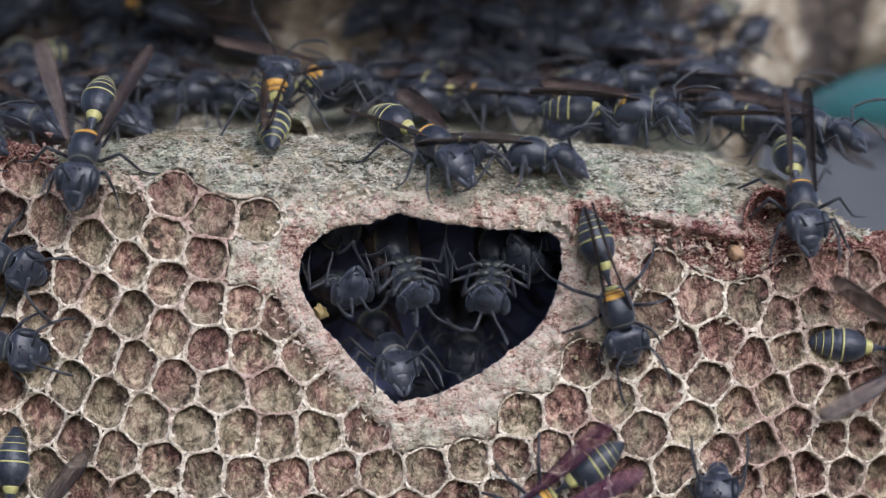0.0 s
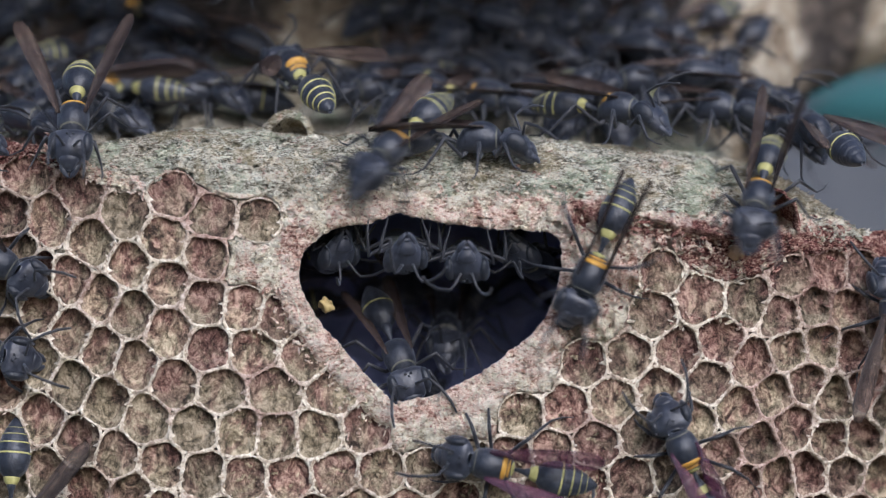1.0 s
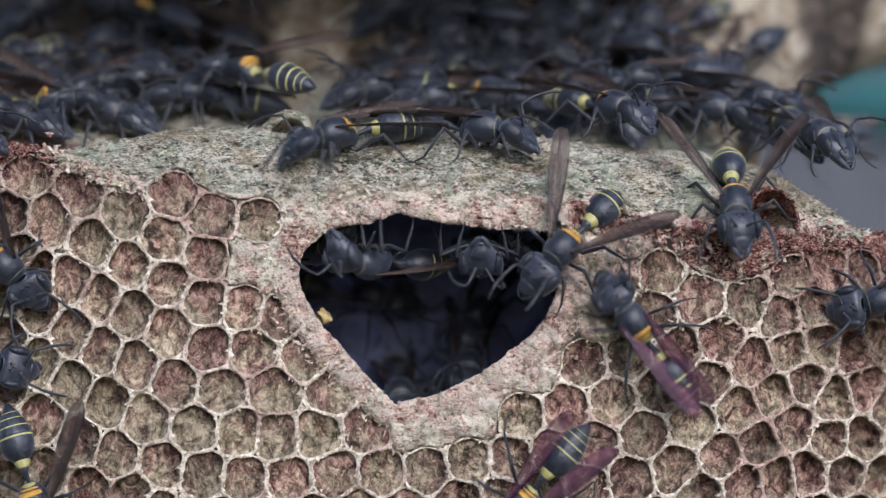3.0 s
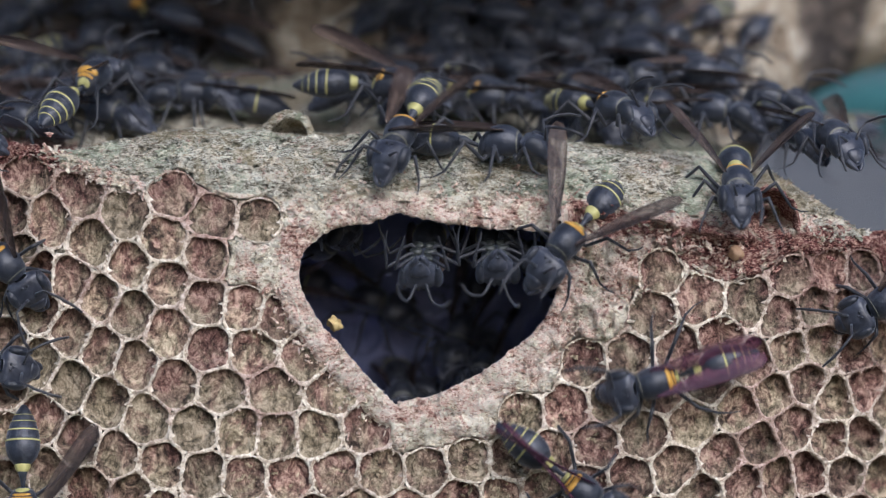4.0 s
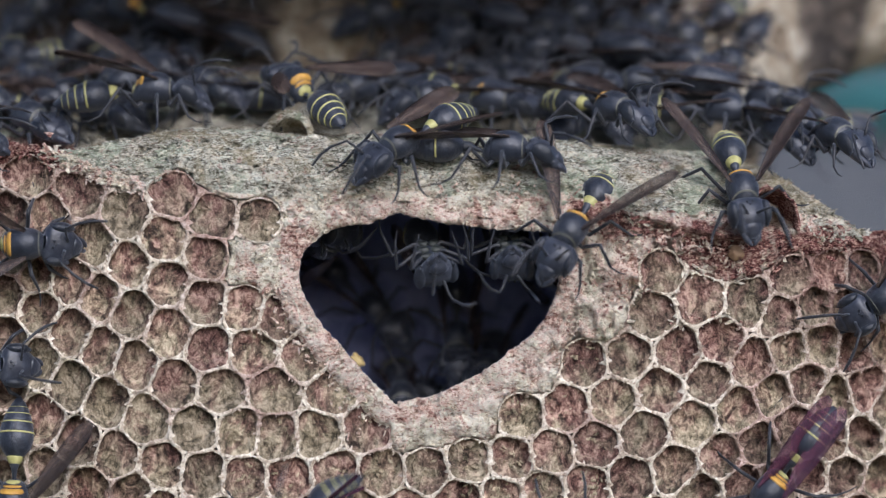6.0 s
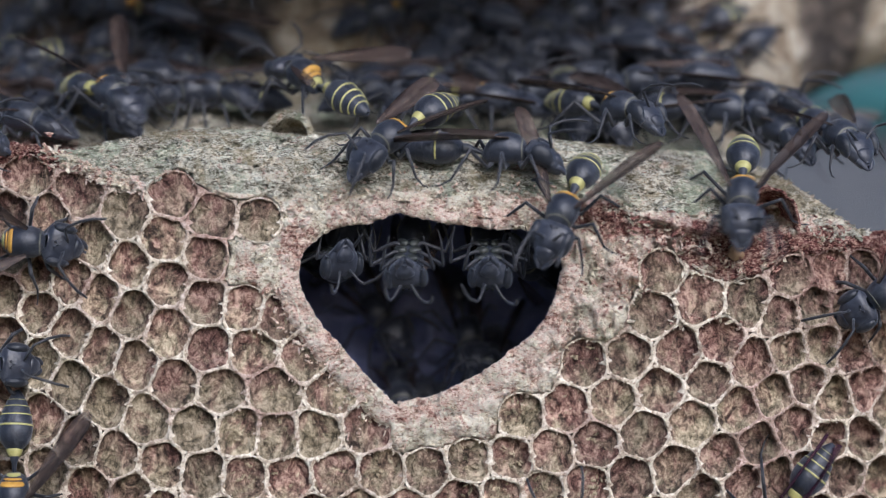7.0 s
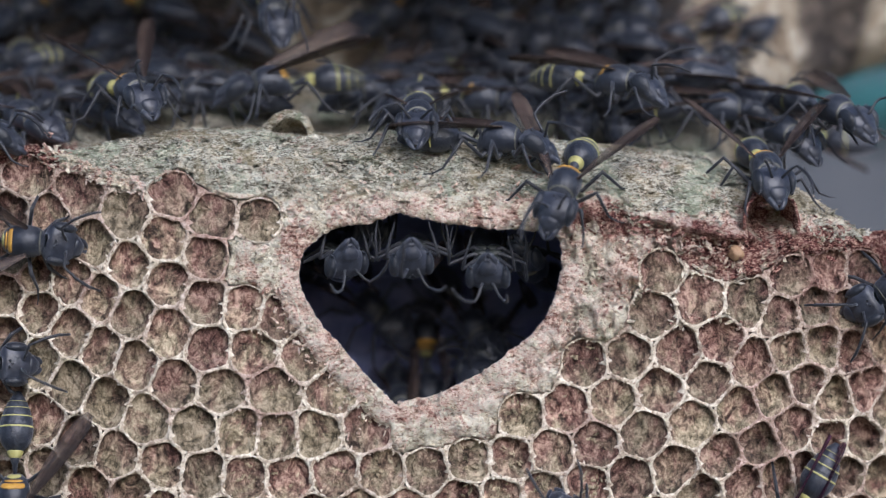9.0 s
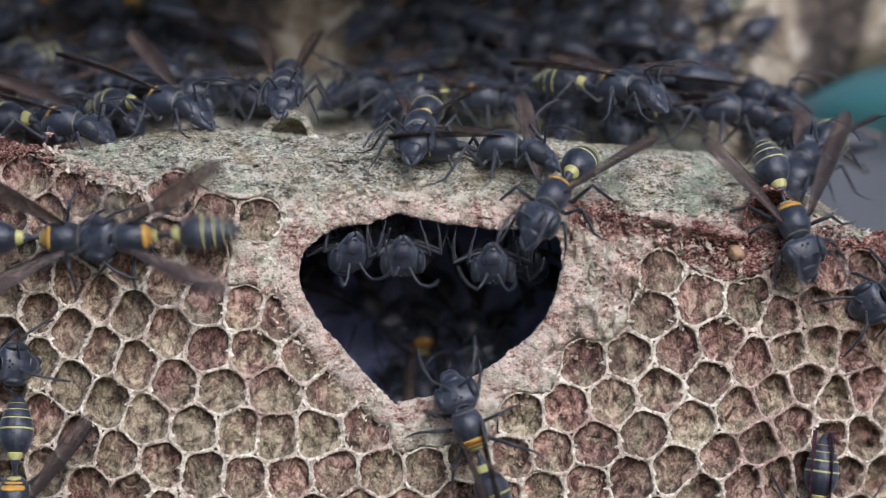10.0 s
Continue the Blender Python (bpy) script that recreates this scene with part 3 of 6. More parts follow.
    # inner comb at the back of the hollow
    for r in range(3):
        for q in range(5):
            x, z = -7.5 + 3.3 * q + 1.65 * (r % 2), -9.2 + 2.85 * r
            verts, faces = [], []
            for j, (rr, d) in enumerate(((1.85, 0.1), (1.7, 0.0), (1.5, 0.05), (1.4, 1.0), (0.9, 1.2))):
                for i in range(18):
                    a = 2 * math.pi * i / 18
                    hexed = math.cos(math.pi / 6) / math.cos((a + math.pi / 6) % (math.pi / 3) - math.pi / 6)
                    h = rr * (0.5 + 0.5 * hexed)
                    verts.append((h * math.cos(a) * MM, (d + 0.15 * grain(x + i, j, z, 0.9)) * MM, h * math.sin(a) * MM))
            for j in range(4):
                for i in range(18):
                    faces.append((j * 18 + i, j * 18 + (i + 1) % 18, (j + 1) * 18 + (i + 1) % 18, (j + 1) * 18 + i))
            faces.append(tuple(72 + i for i in range(18)))
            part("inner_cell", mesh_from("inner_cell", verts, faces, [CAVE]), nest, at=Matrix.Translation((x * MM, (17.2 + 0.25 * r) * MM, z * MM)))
    add_flakes(nest)
    return nest


def flakes(nest, count, where, size, tilt, crust, raw, seed, label, skin=None):
    """Torn scales of paper that stand up a little from the surface: small bent five-sided chips."""
    rnd = random.Random(seed)
    verts, faces, cs, rs = [], [], [], []
    for _ in range(count):
        (x, y, z), nrm = where(rnd)
        q = nrm.to_track_quat("Z", "Y").to_matrix() @ Euler((radians(rnd.gauss(0, tilt)), radians(rnd.gauss(0, tilt)), rnd.uniform(0, 6.3))).to_matrix()
        r, long = rnd.uniform(*size), rnd.uniform(1.2, 3.6)
        b = len(verts)
        for h in (0.0, 0.045):
            for k in range(5):
                a = 2 * math.pi * k / 5 + rnd.uniform(-0.4, 0.4)
                rr = r * rnd.uniform(0.6, 1.15) * (1 - 3 * h)
                v = q @ Vector((rr * long * math.cos(a), rr * math.sin(a), h - 0.03 + 0.12 * r * math.cos(2 * a)))
                verts.append(((x + v.x) * MM, (y + v.y) * MM, (z + v.z) * MM))
        faces.append((b + 5, b + 6, b + 7, b + 8, b + 9))
        faces += [(b + k, b + (k + 1) % 5, b + 5 + (k + 1) % 5, b + 5 + k) for k in range(5)]
        c, w = crust + rnd.uniform(-0.45, 0.45), raw + rnd.uniform(-0.3, 0.3)
        cs += [c] * 10
        rs += [w] * 10
    me = mesh_from("flaking_paper", verts, faces, [skin or PAPER], False)
    for name, data in (("crust", cs), ("raw", rs)):
        me.attributes.new(name, "FLOAT", "POINT").data.foreach_set("value", data)
    tagged(part("flaking_paper", me, nest, label), kind="stuff")


def add_flakes(nest):
    out = Vector((0, -1, 0))
    mid = MOUTH.mean(0)

    def shoulder(rnd):
        x, v = rnd.uniform(-27, 29), rnd.uniform(0.0, 1.15)
        if abs(x - 21.9) < 2.4:
            v = max(v, 0.5)
        (y0, z0), (y1, z1) = ledge(x, v), ledge(x, v + 0.04)
        return (x, y0 - 0.05, z0 + 0.05), Vector((0, -(z1 - z0), y1 - y0)).normalized()

    def right_edge(rnd):
        x = rnd.uniform(8.5, 27.5)
        z = edge_z(x) + rnd.gauss(-0.25, 0.75)
        return (x, face_y(x, z) - rnd.uniform(-0.1, 0.7), z), Vector((0, -1, rnd.uniform(-0.4, 0.5))).normalized()

    def left_edge(rnd):
        x = rnd.uniform(-26.6, -19.8)
        z = edge_z(x) + rnd.gauss(-0.1, 0.32)
        return (x, face_y(x, z) - rnd.uniform(-0.2, 0.35), z), Vector((0, -1, rnd.uniform(-0.2, 0.6))).normalized()

    def far_left_edge(rnd):
        x = rnd.uniform(-32, -25.8)
        z = edge_z(x) + rnd.gauss(-0.1, 0.4)
        return (x, face_y(x, z) - rnd.uniform(-0.2, 0.35), z), Vector((0, -1, rnd.uniform(-0.2, 0.6))).normalized()

    def by_mouth(rnd):
        while True:
            p = MOUTH[rnd.randrange(len(MOUTH))] + np.array([rnd.gauss(0, 1.3), rnd.gauss(0, 1.3)])
            if ((p - mid) ** 2).sum() > 20 and mouth_gap([p])[0] > 0.15:
                return (p[0], face_y(*p) - 0.16, p[1]), out

    flat = [c for c in CELLS if abs(c[0] + 1) < 13]

    def on_floor(rnd):
        c = flat[rnd.randrange(len(flat))]
        a, r = rnd.uniform(0, 6.28), 1.0 * math.sqrt(rnd.random())
        x, z = c[0] + r * math.cos(a), c[1] + r * math.sin(a) + 0.15
        return (x, face_y(x, z) + 0.42, z), out

    def on_lip(rnd):
        k = rnd.randrange(len(CELLS))
        c, i = CELLS[k], rnd.randrange(36)
        r = RADII[k][i] * rnd.uniform(0.90, 1.0)
        x, z = c[0] + r * math.cos(ANG[i]), c[1] + r * math.sin(ANG[i])
        return (x, face_y(x, z) + lip_height(x, z) + rnd.uniform(-0.03, 0.12), z), out

    def rough_patch(rnd):
        while True:
            x, z = rnd.uniform(7.5, 20), rnd.uniform(-5.5, 2.2)
            if z < edge_z(x) and mouth_gap([(x, z)])[0] > 0.3 and min((x - c[0]) ** 2 + (z - c[1]) ** 2 for c in CELLS) > 1.9:
                return (x, face_y(x, z) - 0.05, z), out

    flakes(nest, 2600, shoulder, (0.06, 0.24), 12, 0.0, 0.05, 1, "grey flaking paper scales")
    flakes(nest, 190, right_edge, (0.05, 0.20), 24, 0.80, 0.6, 2, "dark red torn paper crust")
    flakes(nest, 210, left_edge, (0.06, 0.20), 24, 0.0, 1.0, 3, "cream torn paper edge")
    flakes(nest, 60, far_left_edge, (0.08, 0.24), 18, 1.1, 0.1, 8, "dark red crusted paper edge")
    flakes(nest, 420, on_floor, (0.05, 0.15), 16, 0.2, 0.3, 6, "paper debris on the cell floors", INSIDE)
    flakes(nest, 1500, by_mouth, (0.04, 0.14), 30, 0.05, 1.15, 4, "pinkish paper fibres at the rim")
    flakes(nest, 2600, on_lip, (0.03, 0.10), 38, 0.0, 0.9, 7, "frayed cell rims", LIP)
    flakes(nest, 420, rough_patch, (0.05, 0.17), 26, 0.30, 1.0, 5, "pink and cream crumbling paper")

    # a curled hood of paper on the crest, open towards the viewer and closed behind
    verts, faces = [], []
    for j in range(11):
        f = j / 10
        for shell_r in (1.0, 0.74):
            for i in range(23):
                a = math.pi * i / 22
                k = shell_r * math.sqrt(max(0.0, 1 - (f * (1.0 if shell_r == 1.0 else 1.12)) ** 2 * 0.98)) if f < 0.88 or shell_r == 1.0 else 0.05
                x = -10.45 - (1.62 + (0.7 if a < 1.57 else 0.0) * (1 - math.sin(a))) * math.cos(a) * k
                z = 7.35 + 2.15 * math.sin(a) ** 0.75 * k
                verts.append(((x + 0.12 * grain(x, j, z, 1)) * MM, (4.6 + 3.2 * f + 0.5 * (1 - math.sin(a)) + 0.2 * grain(x, j, z, 0.9)) * MM, (z + 0.16 * grain(x, j, 2, 1.3)) * MM))
    for j in range(10):
        for s in (0, 1):
            for i in range(22):
                a = (j * 2 + s) * 23 + i
                faces.append((a, a + 1, a + 47, a + 46) if s else (a + 1, a, a + 46, a + 47))
    for i in range(22):
        faces.append((i, i + 1, i + 24, i + 23))
    part("paper_curl", mesh_from("paper_curl", verts, faces, [PAPER]), nest, "curled grey paper flap")
    verts, faces = [], []
    for j in range(7):
        for i in range(21):
            a = math.pi * (i / 20) * 1.08 - 0.15
            r = (1.9 - 0.10 * j) * (1 + 0.12 * grain(i * 0.4, j, 5, 1))
            x, z = 21.9 + r * math.cos(a), 1.55 + 1.35 * r * math.sin(a)
            verts.append((x * MM, (face_y(x, z) - 0.75 + 0.55 * j + 0.25 * grain(x, j, z, 0.9)) * MM, z * MM))
    for j in range(6):
        for i in range(20):
            q = j * 21 + i
            faces.append((q, q + 1, q + 22, q + 21))
    me = mesh_from("torn_cell", verts, faces, [PAPER])
    me.attributes.new("crust", "FLOAT", "POINT").data.foreach_set("value", [1.0] * len(verts))
    me.attributes.new("raw", "FLOAT", "POINT").data.foreach_set("value", [0.2] * len(verts))
    cell = part("torn_cell", me, nest, "torn dark red cell wall")
    thick = cell.modifiers.new("thick", "SOLIDIFY")
    thick.thickness, thick.offset = 0.16 * MM, 0
    part("wax_lump", loft_lump(), nest, "small pale orange lump under the torn edge")


def loft_lump():
    bm = bmesh.new()
    bmesh.ops.create_icosphere(bm, subdivisions=3, radius=0.5 * MM)
    for v in bm.verts:
        p = v.co / MM
        v.co = Vector((19.5, 0.75, -0.15)) * MM + v.co * (1 + 0.3 * grain(p.x, p.y, p.z, 1.5)) * (1.2 if p.z < 0 else 0.9)
    me = bpy.data.meshes.new("wax_lump")
    bm.to_mesh(me)
    bm.free()
    me.materials.append(LUMP)
    me.polygons.foreach_set("use_smooth", [True] * len(me.polygons))
    return me


def build_setting():
    # bark behind the nest, with its lower edge lifted at the right
    verts, faces = [], []
    nx, nz = 100, 50
    for i in range(nx + 1):
        x = -60 + 130 * i / nx
        bottom = float(np.interp(x, [-60, 23, 24.5, 25.8, 27.1, 30, 34.5, 45, 70], [-6, -2, 5, 9, 11, 12.6, 14.6, 17, 19]))
        for j in range(nz + 1):
            z = bottom + (44 - bottom) * (j / nz) ** 1.15
            y = 25 + 0.12 * max(0, z) + 2.0 * grain(x, 7, z, 0.10) + 0.5 * max(0, x - 20) + 1.1 * grain(x, 2, z, 0.4) + 5 * (1 - j / nz) ** 8 * (x > 22)
            verts.append((x * MM, y * MM, z * MM))
    for i in range(nx):
        for j in range(nz):
            a = i * (nz + 1) + j
            faces.append((a, a + nz + 1, a + nz + 2, a + 1))
    me = mesh_from("tree_bark", verts, faces, [BARK])
    pale = [max(1.2 * math.exp(-((v[0] / MM + 9.5) / 5) ** 2 - ((v[2] / MM - 16.5) / 3.5) ** 2), 0.9 * math.exp(-((v[0] / MM + 33) / 4) ** 2 - ((v[2] / MM - 9) / 3) ** 2),
                0.85 * min(1, max(0, (v[0] / MM - 17.0) / 3)) * (1 - 0.95 * math.exp(-((v[0] / MM - 31) / 3.2) ** 4))) for v in verts]
    me.attributes.new("pale", "FLOAT", "POINT").data.foreach_set("value", pale)
    ob = tagged(new("tree_bark", me), "flaking tan and brown bark behind the nest", "bark", kind="structure")
    # an unseen bark overhang, added above the view to shade the crowd behind
    verts, faces = [], []
    for i in range(41):
        x = -75 + 92 * i / 40
        for j in range(17):
            a = j / 16
            verts.append((x * MM, (38 - 42 * a + 2.0 * grain(x, a * 9, 3, 0.12)) * MM, (30 + 0.005 * (x - 4) ** 2 + 8 * math.sin(a * 2.2) + 2.0 * grain(x, a * 9, 1, 0.1)) * MM))
    for i in range(40):
        for j in range(16):
            a = i * 17 + j
            faces.append((a, a + 1, a + 18, a + 17))
    over = tagged(new("shade_limb", mesh_from("shade_limb", verts, faces, [BARK])), "unseen bark limb added to shade the crowd", "bark", kind="structure")
    sol = over.modifiers.new("thick", "SOLIDIFY")
    sol.thickness, sol.offset = 8 * MM, -1
    sol = ob.modifiers.new("thick", "SOLIDIFY")
    sol.thickness, sol.offset = 4 * MM, -1

    # far behind: a teal drum above a grey wall
    bm = bmesh.new()
    bmesh.ops.create_uvsphere(bm, u_segments=48, v_segments=24, radius=0.0225)
    for v in bm.verts:
        v.co.y *= 0.8
        v.co.z *= 0.57 if v.co.z > 0 else 0.25
    me = bpy.data.meshes.new("drum")
    bm.to_mesh(me)
    bm.free()
    me.materials.append(TEAL)
    me.polygons.foreach_set("use_smooth", [True] * len(me.polygons))
    drum = tagged(new("backdrop_drum", me), "blurred teal painted drum far behind the nest", "drum", kind="structure")
    drum.location = (0.1040, 0.42, 0.0298)
    bm = bmesh.new()
    bmesh.ops.create_cube(bm, size=1.0)
    for v in bm.verts:
        v.co = Vector((v.co.x * 0.60 + 0.15, v.co.y * 0.02 + 0.60, v.co.z * 0.30 - 0.03))
    bmesh.ops.bevel(bm, geom=bm.edges[:], offset=0.004, segments=2, affect="EDGES")
    me = bpy.data.meshes.new("backdrop_wall")
    bm.to_mesh(me)
    bm.free()
    me.materials.append(GREYWALL)
    tagged(new("backdrop_wall", me), "blurred grey wall far behind the nest", "wall", kind="structure")
    me = mesh_from("ground", [(-300, -300, -0.9), (300, -300, -0.9), (300, 300, -0.9), (-300, 300, -0.9)], [(0, 1, 2, 3)], [EARTH], False)
    tagged(new("ground", me), "leafy ground far below the nest", "ground", kind="structure")


build_setting()
survey()
NEST = build_nest()
for k in range(len(CELLS)):
    build_cell(k, NEST)


# ---- wasps: x forward, z up, the middle of the thorax at the origin, feet 2 mm below (millimetres) ----
def loft(name, secs, mat, seg=20, fine=3, seams=()):
    """A body along x through sections (x, z, half width, half height), with a narrow seam round it at each x of seams."""
    verts, faces = [], []
    s = np.array(secs, float)
    k = len(s)
    t = np.linspace(0, k - 1, (k - 1) * fine + 1)
    cols = []
    for c in range(4):
        v = s[:, c]
        g = np.gradient(v)
        i = np.minimum(t.astype(int), k - 2)
        f = t - i
        cols.append((2 * f ** 3 - 3 * f ** 2 + 1) * v[i] + (f ** 3 - 2 * f ** 2 + f) * g[i] + (3 * f ** 2 - 2 * f ** 3) * v[i + 1] + (f ** 3 - f ** 2) * g[i + 1])
    rows = list(zip(*cols))
    for x, z, w, h in rows:
        cut = 1 - sum(0.055 * math.exp(-((x - s0) / 0.045) ** 2) - 0.02 * math.exp(-((x - s0 - 0.13) / 0.09) ** 2) for s0 in seams)
        w, h = w * cut, h * cut
        for i in range(seg):
            a = 2 * math.pi * i / seg
            verts.append((x * MM, max(w, 0.02) * math.cos(a) * MM, (z + max(h, 0.02) * math.sin(a)) * MM))
    n = len(rows)
    for j in range(n - 1):
        for i in range(seg):
            faces.append((j * seg + i, j * seg + (i + 1) % seg, (j + 1) * seg + (i + 1) % seg, (j + 1) * seg + i))
    faces.append(tuple(range(seg)))
    faces.append(tuple((n - 1) * seg + i for i in reversed(range(seg))))
    return mesh_from(name, verts, faces, [mat])


def tube(name, pts, radii, mat, seg=8, fine=3):
    """A limb through points, with a radius at each."""
    p, r = np.array(pts, float), np.array(radii, float)
    t = np.linspace(0, len(p) - 1, (len(p) - 1) * fine + 1)
    k = np.arange(len(p))
    q = np.stack([np.interp(t, k, p[:, c]) for c in range(3)], 1)
    rr = np.interp(t, k, r)
    verts, faces = [], []
    for j in range(len(q)):
        d = Vector(q[min(j + 1, len(q) - 1)] - q[max(j - 1, 0)]).normalized()
        a = d.cross(Vector((0.3, 0.2, 1))).normalized()
        b = d.cross(a)
        for i in range(seg):
            w = 2 * math.pi * i / seg
            verts.append((Vector(q[j]) + (a * math.cos(w) + b * math.sin(w)) * rr[j]) * MM)
    for j in range(len(q) - 1):
        for i in range(seg):
            faces.append((j * seg + i, j * seg + (i + 1) % seg, (j + 1) * seg + (i + 1) % seg, (j + 1) * seg + i))
    faces.append(tuple(reversed(range(seg))))
    faces.append(tuple((len(q) - 1) * seg + i for i in range(seg)))
    return mesh_from(name, verts, faces, [mat])


GASTER = [(-3.35, 0.0, 0.22, 0.22), (-3.6, 0.02, 0.52, 0.5), (-4.1, 0.02, 0.94, 0.9), (-4.8, 0.0, 1.15, 1.09), (-5.6, -0.05, 1.10, 1.02),
          (-6.4, -0.12, 0.87, 0.80), (-7.1, -0.2, 0.55, 0.5), (-7.7, -0.27, 0.16, 0.15)]


def band(x0, x1, low=-0.55):
    """A yellow hoop on the gaster's upper side between two places along it."""
    g = np.array(GASTER)[::-1]
    verts, faces = [], []
    seg = 24
    arcs = np.linspace(low, math.pi - low, seg + 1)
    xs = np.linspace(x0, x1, 5)
    for j, x in enumerate(xs):
        z, w, h = (np.interp(x, g[:, 0], g[:, c]) for c in (1, 2, 3))
        lift = (0.035 + 0.028 * w) if 0 < j < 4 else -0.02
        for a in arcs:
            verts.append((x * MM, (w + lift) * math.cos(a) * MM, (z + (h + lift) * math.sin(a)) * MM))
    for j in range(4):
        for i in range(seg):
            b = j * (seg + 1) + i
            faces.append((b, b + 1, b + seg + 2, b + seg + 1))
    return mesh_from("band", verts, faces, [YELLOW])


def wing_mesh(skin, broad=1.0):
    """A forewing folded lengthwise: a narrow pleated blade along -x from its root at the origin."""
    verts, faces = [], []
    n, m = 16, 6
    for side in (1, -1):
        for j in range(n + 1):
            f = j / n
            wide = 0.18 + 0.78 * math.sin(min(1, f * 1.15) * math.pi * 0.62) * (1 - max(0, f - 0.86) ** 2 * 40)
            for i in range(m + 1):
                g = i / m - 0.35
                verts.append((-7.6 * f * MM, g * wide * 1.7 * broad * MM + 0.35 * f * f * MM, (0.10 * math.cos(i * math.pi) * (0.4 + f) * 0.6 + 0.025 * side - 0.5 * f * f) * MM))
    half = (n + 1) * (m + 1)
    for j in range(n):
        for i in range(m):
            a = j * (m + 1) + i
            faces.append((a, a + 1, a + m + 2, a + m + 1))
            faces.append((half + a, half + a + m + 1, half + a + m + 2, half + a + 1))
    for i in range(m):
        a, b = i, n * (m + 1) + i
        faces += [(a, half + a, half + a + 1, a + 1), (b + 1, half + b + 1, half + b, b)]
    for j in range(n):
        a, b = j * (m + 1), j * (m + 1) + m
        faces += [(a, a + m + 1, half + a + m + 1, half + a), (b + m + 1, b, half + b, half + b + m + 1)]
    return mesh_from("wing", verts, faces, [skin])


def mirrored(me):
    out = me.copy()
    for v in out.vertices:
        v.co.y = -v.co.y
    out.flip_normals()
    return out


def leg_mesh(kind, reach):
    """One leg: hip, thigh, shin and foot. reach: 1 as standing, more for stretched."""
    r = reach
    pts = {"fore": [(1.05, 0.45, -0.8), (1.2, 0.8, -1.1), (2.0 * r, 1.75 * r, -0.25), (2.75 * r, 2.35 * r, -1.6), (3.35 * r, 2.55 * r, -1.95), (3.8 * r, 2.6 * r, -2.0)],
           "mid": [(0.15, 0.5, -0.95), (0.15, 0.95, -1.2), (0.45, 2.35 * r, 0.1), (0.55, 3.45 * r, -1.65), (0.5, 4.1 * r, -1.95), (0.4, 4.6 * r, -2.0)],
           "hind": [(-0.85, 0.45, -0.85), (-1.0, 0.9, -1.1), (-2.0 * r, 2.2 * r, 0.25), (-3.2 * r, 3.2 * r, -1.6), (-3.95 * r, 3.5 * r, -1.95), (-4.6 * r, 3.6 * r, -2.0)]}[kind]
    return tube("leg", pts, [0.18, 0.13, 0.135, 0.08, 0.05, 0.035], LEGBLACK)


def hanging_leg(kind):
    """A leg stretched far up past the body to a roof, for a wasp that hangs."""
    pts = {"fore": [(1.05, 0.45, -0.8), (1.3, 0.8, -1.0), (2.1, 1.7, -0.6), (1.9, 1.45, -2.0), (1.85, 1.3, -2.5), (1.8, 1.25, -2.9)],
           "mid": [(0.15, 0.5, -0.95), (0.3, 0.95, -1.0), (0.9, 2.5, -0.4), (0.9, 2.5, -2.0), (0.8, 2.4, -2.6), (0.8, 2.3, -3.0)],
           "hind": [(-0.85, 0.45, -0.85), (-0.9, 0.9, -1.1), (-1.2, 2.4, -0.3), (-1.6, 3.0, -1.9), (-1.7, 3.1, -2.5), (-1.8, 3.1, -2.9)]}[kind]
    return tube("leg", pts, [0.18, 0.13, 0.13, 0.078, 0.048, 0.035], LEGBLACK)


def hip_mesh():
    """The broad first joint of a leg, a pear along y on the underside of the thorax."""
    me = loft("hip", [(0.0, 0, 0.14, 0.12), (0.12, 0, 0.27, 0.24), (0.4, -0.02, 0.33, 0.28), (0.68, -0.06, 0.22, 0.20), (0.84, -0.1, 0.08, 0.08)], HIP, 12)
    me.transform(pose(0, 0, 0, 0, 0, 90))
    return me


BODY = {}


def add_hips(w):
    """The six hips, which show where the underside is turned to the viewer."""
    for side in (1, -1):
        for x, turn in ((0.95, 28), (0.1, -4), (-0.75, -34)):
            part("hip", BODY["hip"], w, "grey-green first leg joint", at=Matrix.Translation((x * MM, side * 0.06 * MM, -0.98 * MM)) @ pose(0, 0, 0, 0, 0, -turn if side > 0 else 180 + turn))


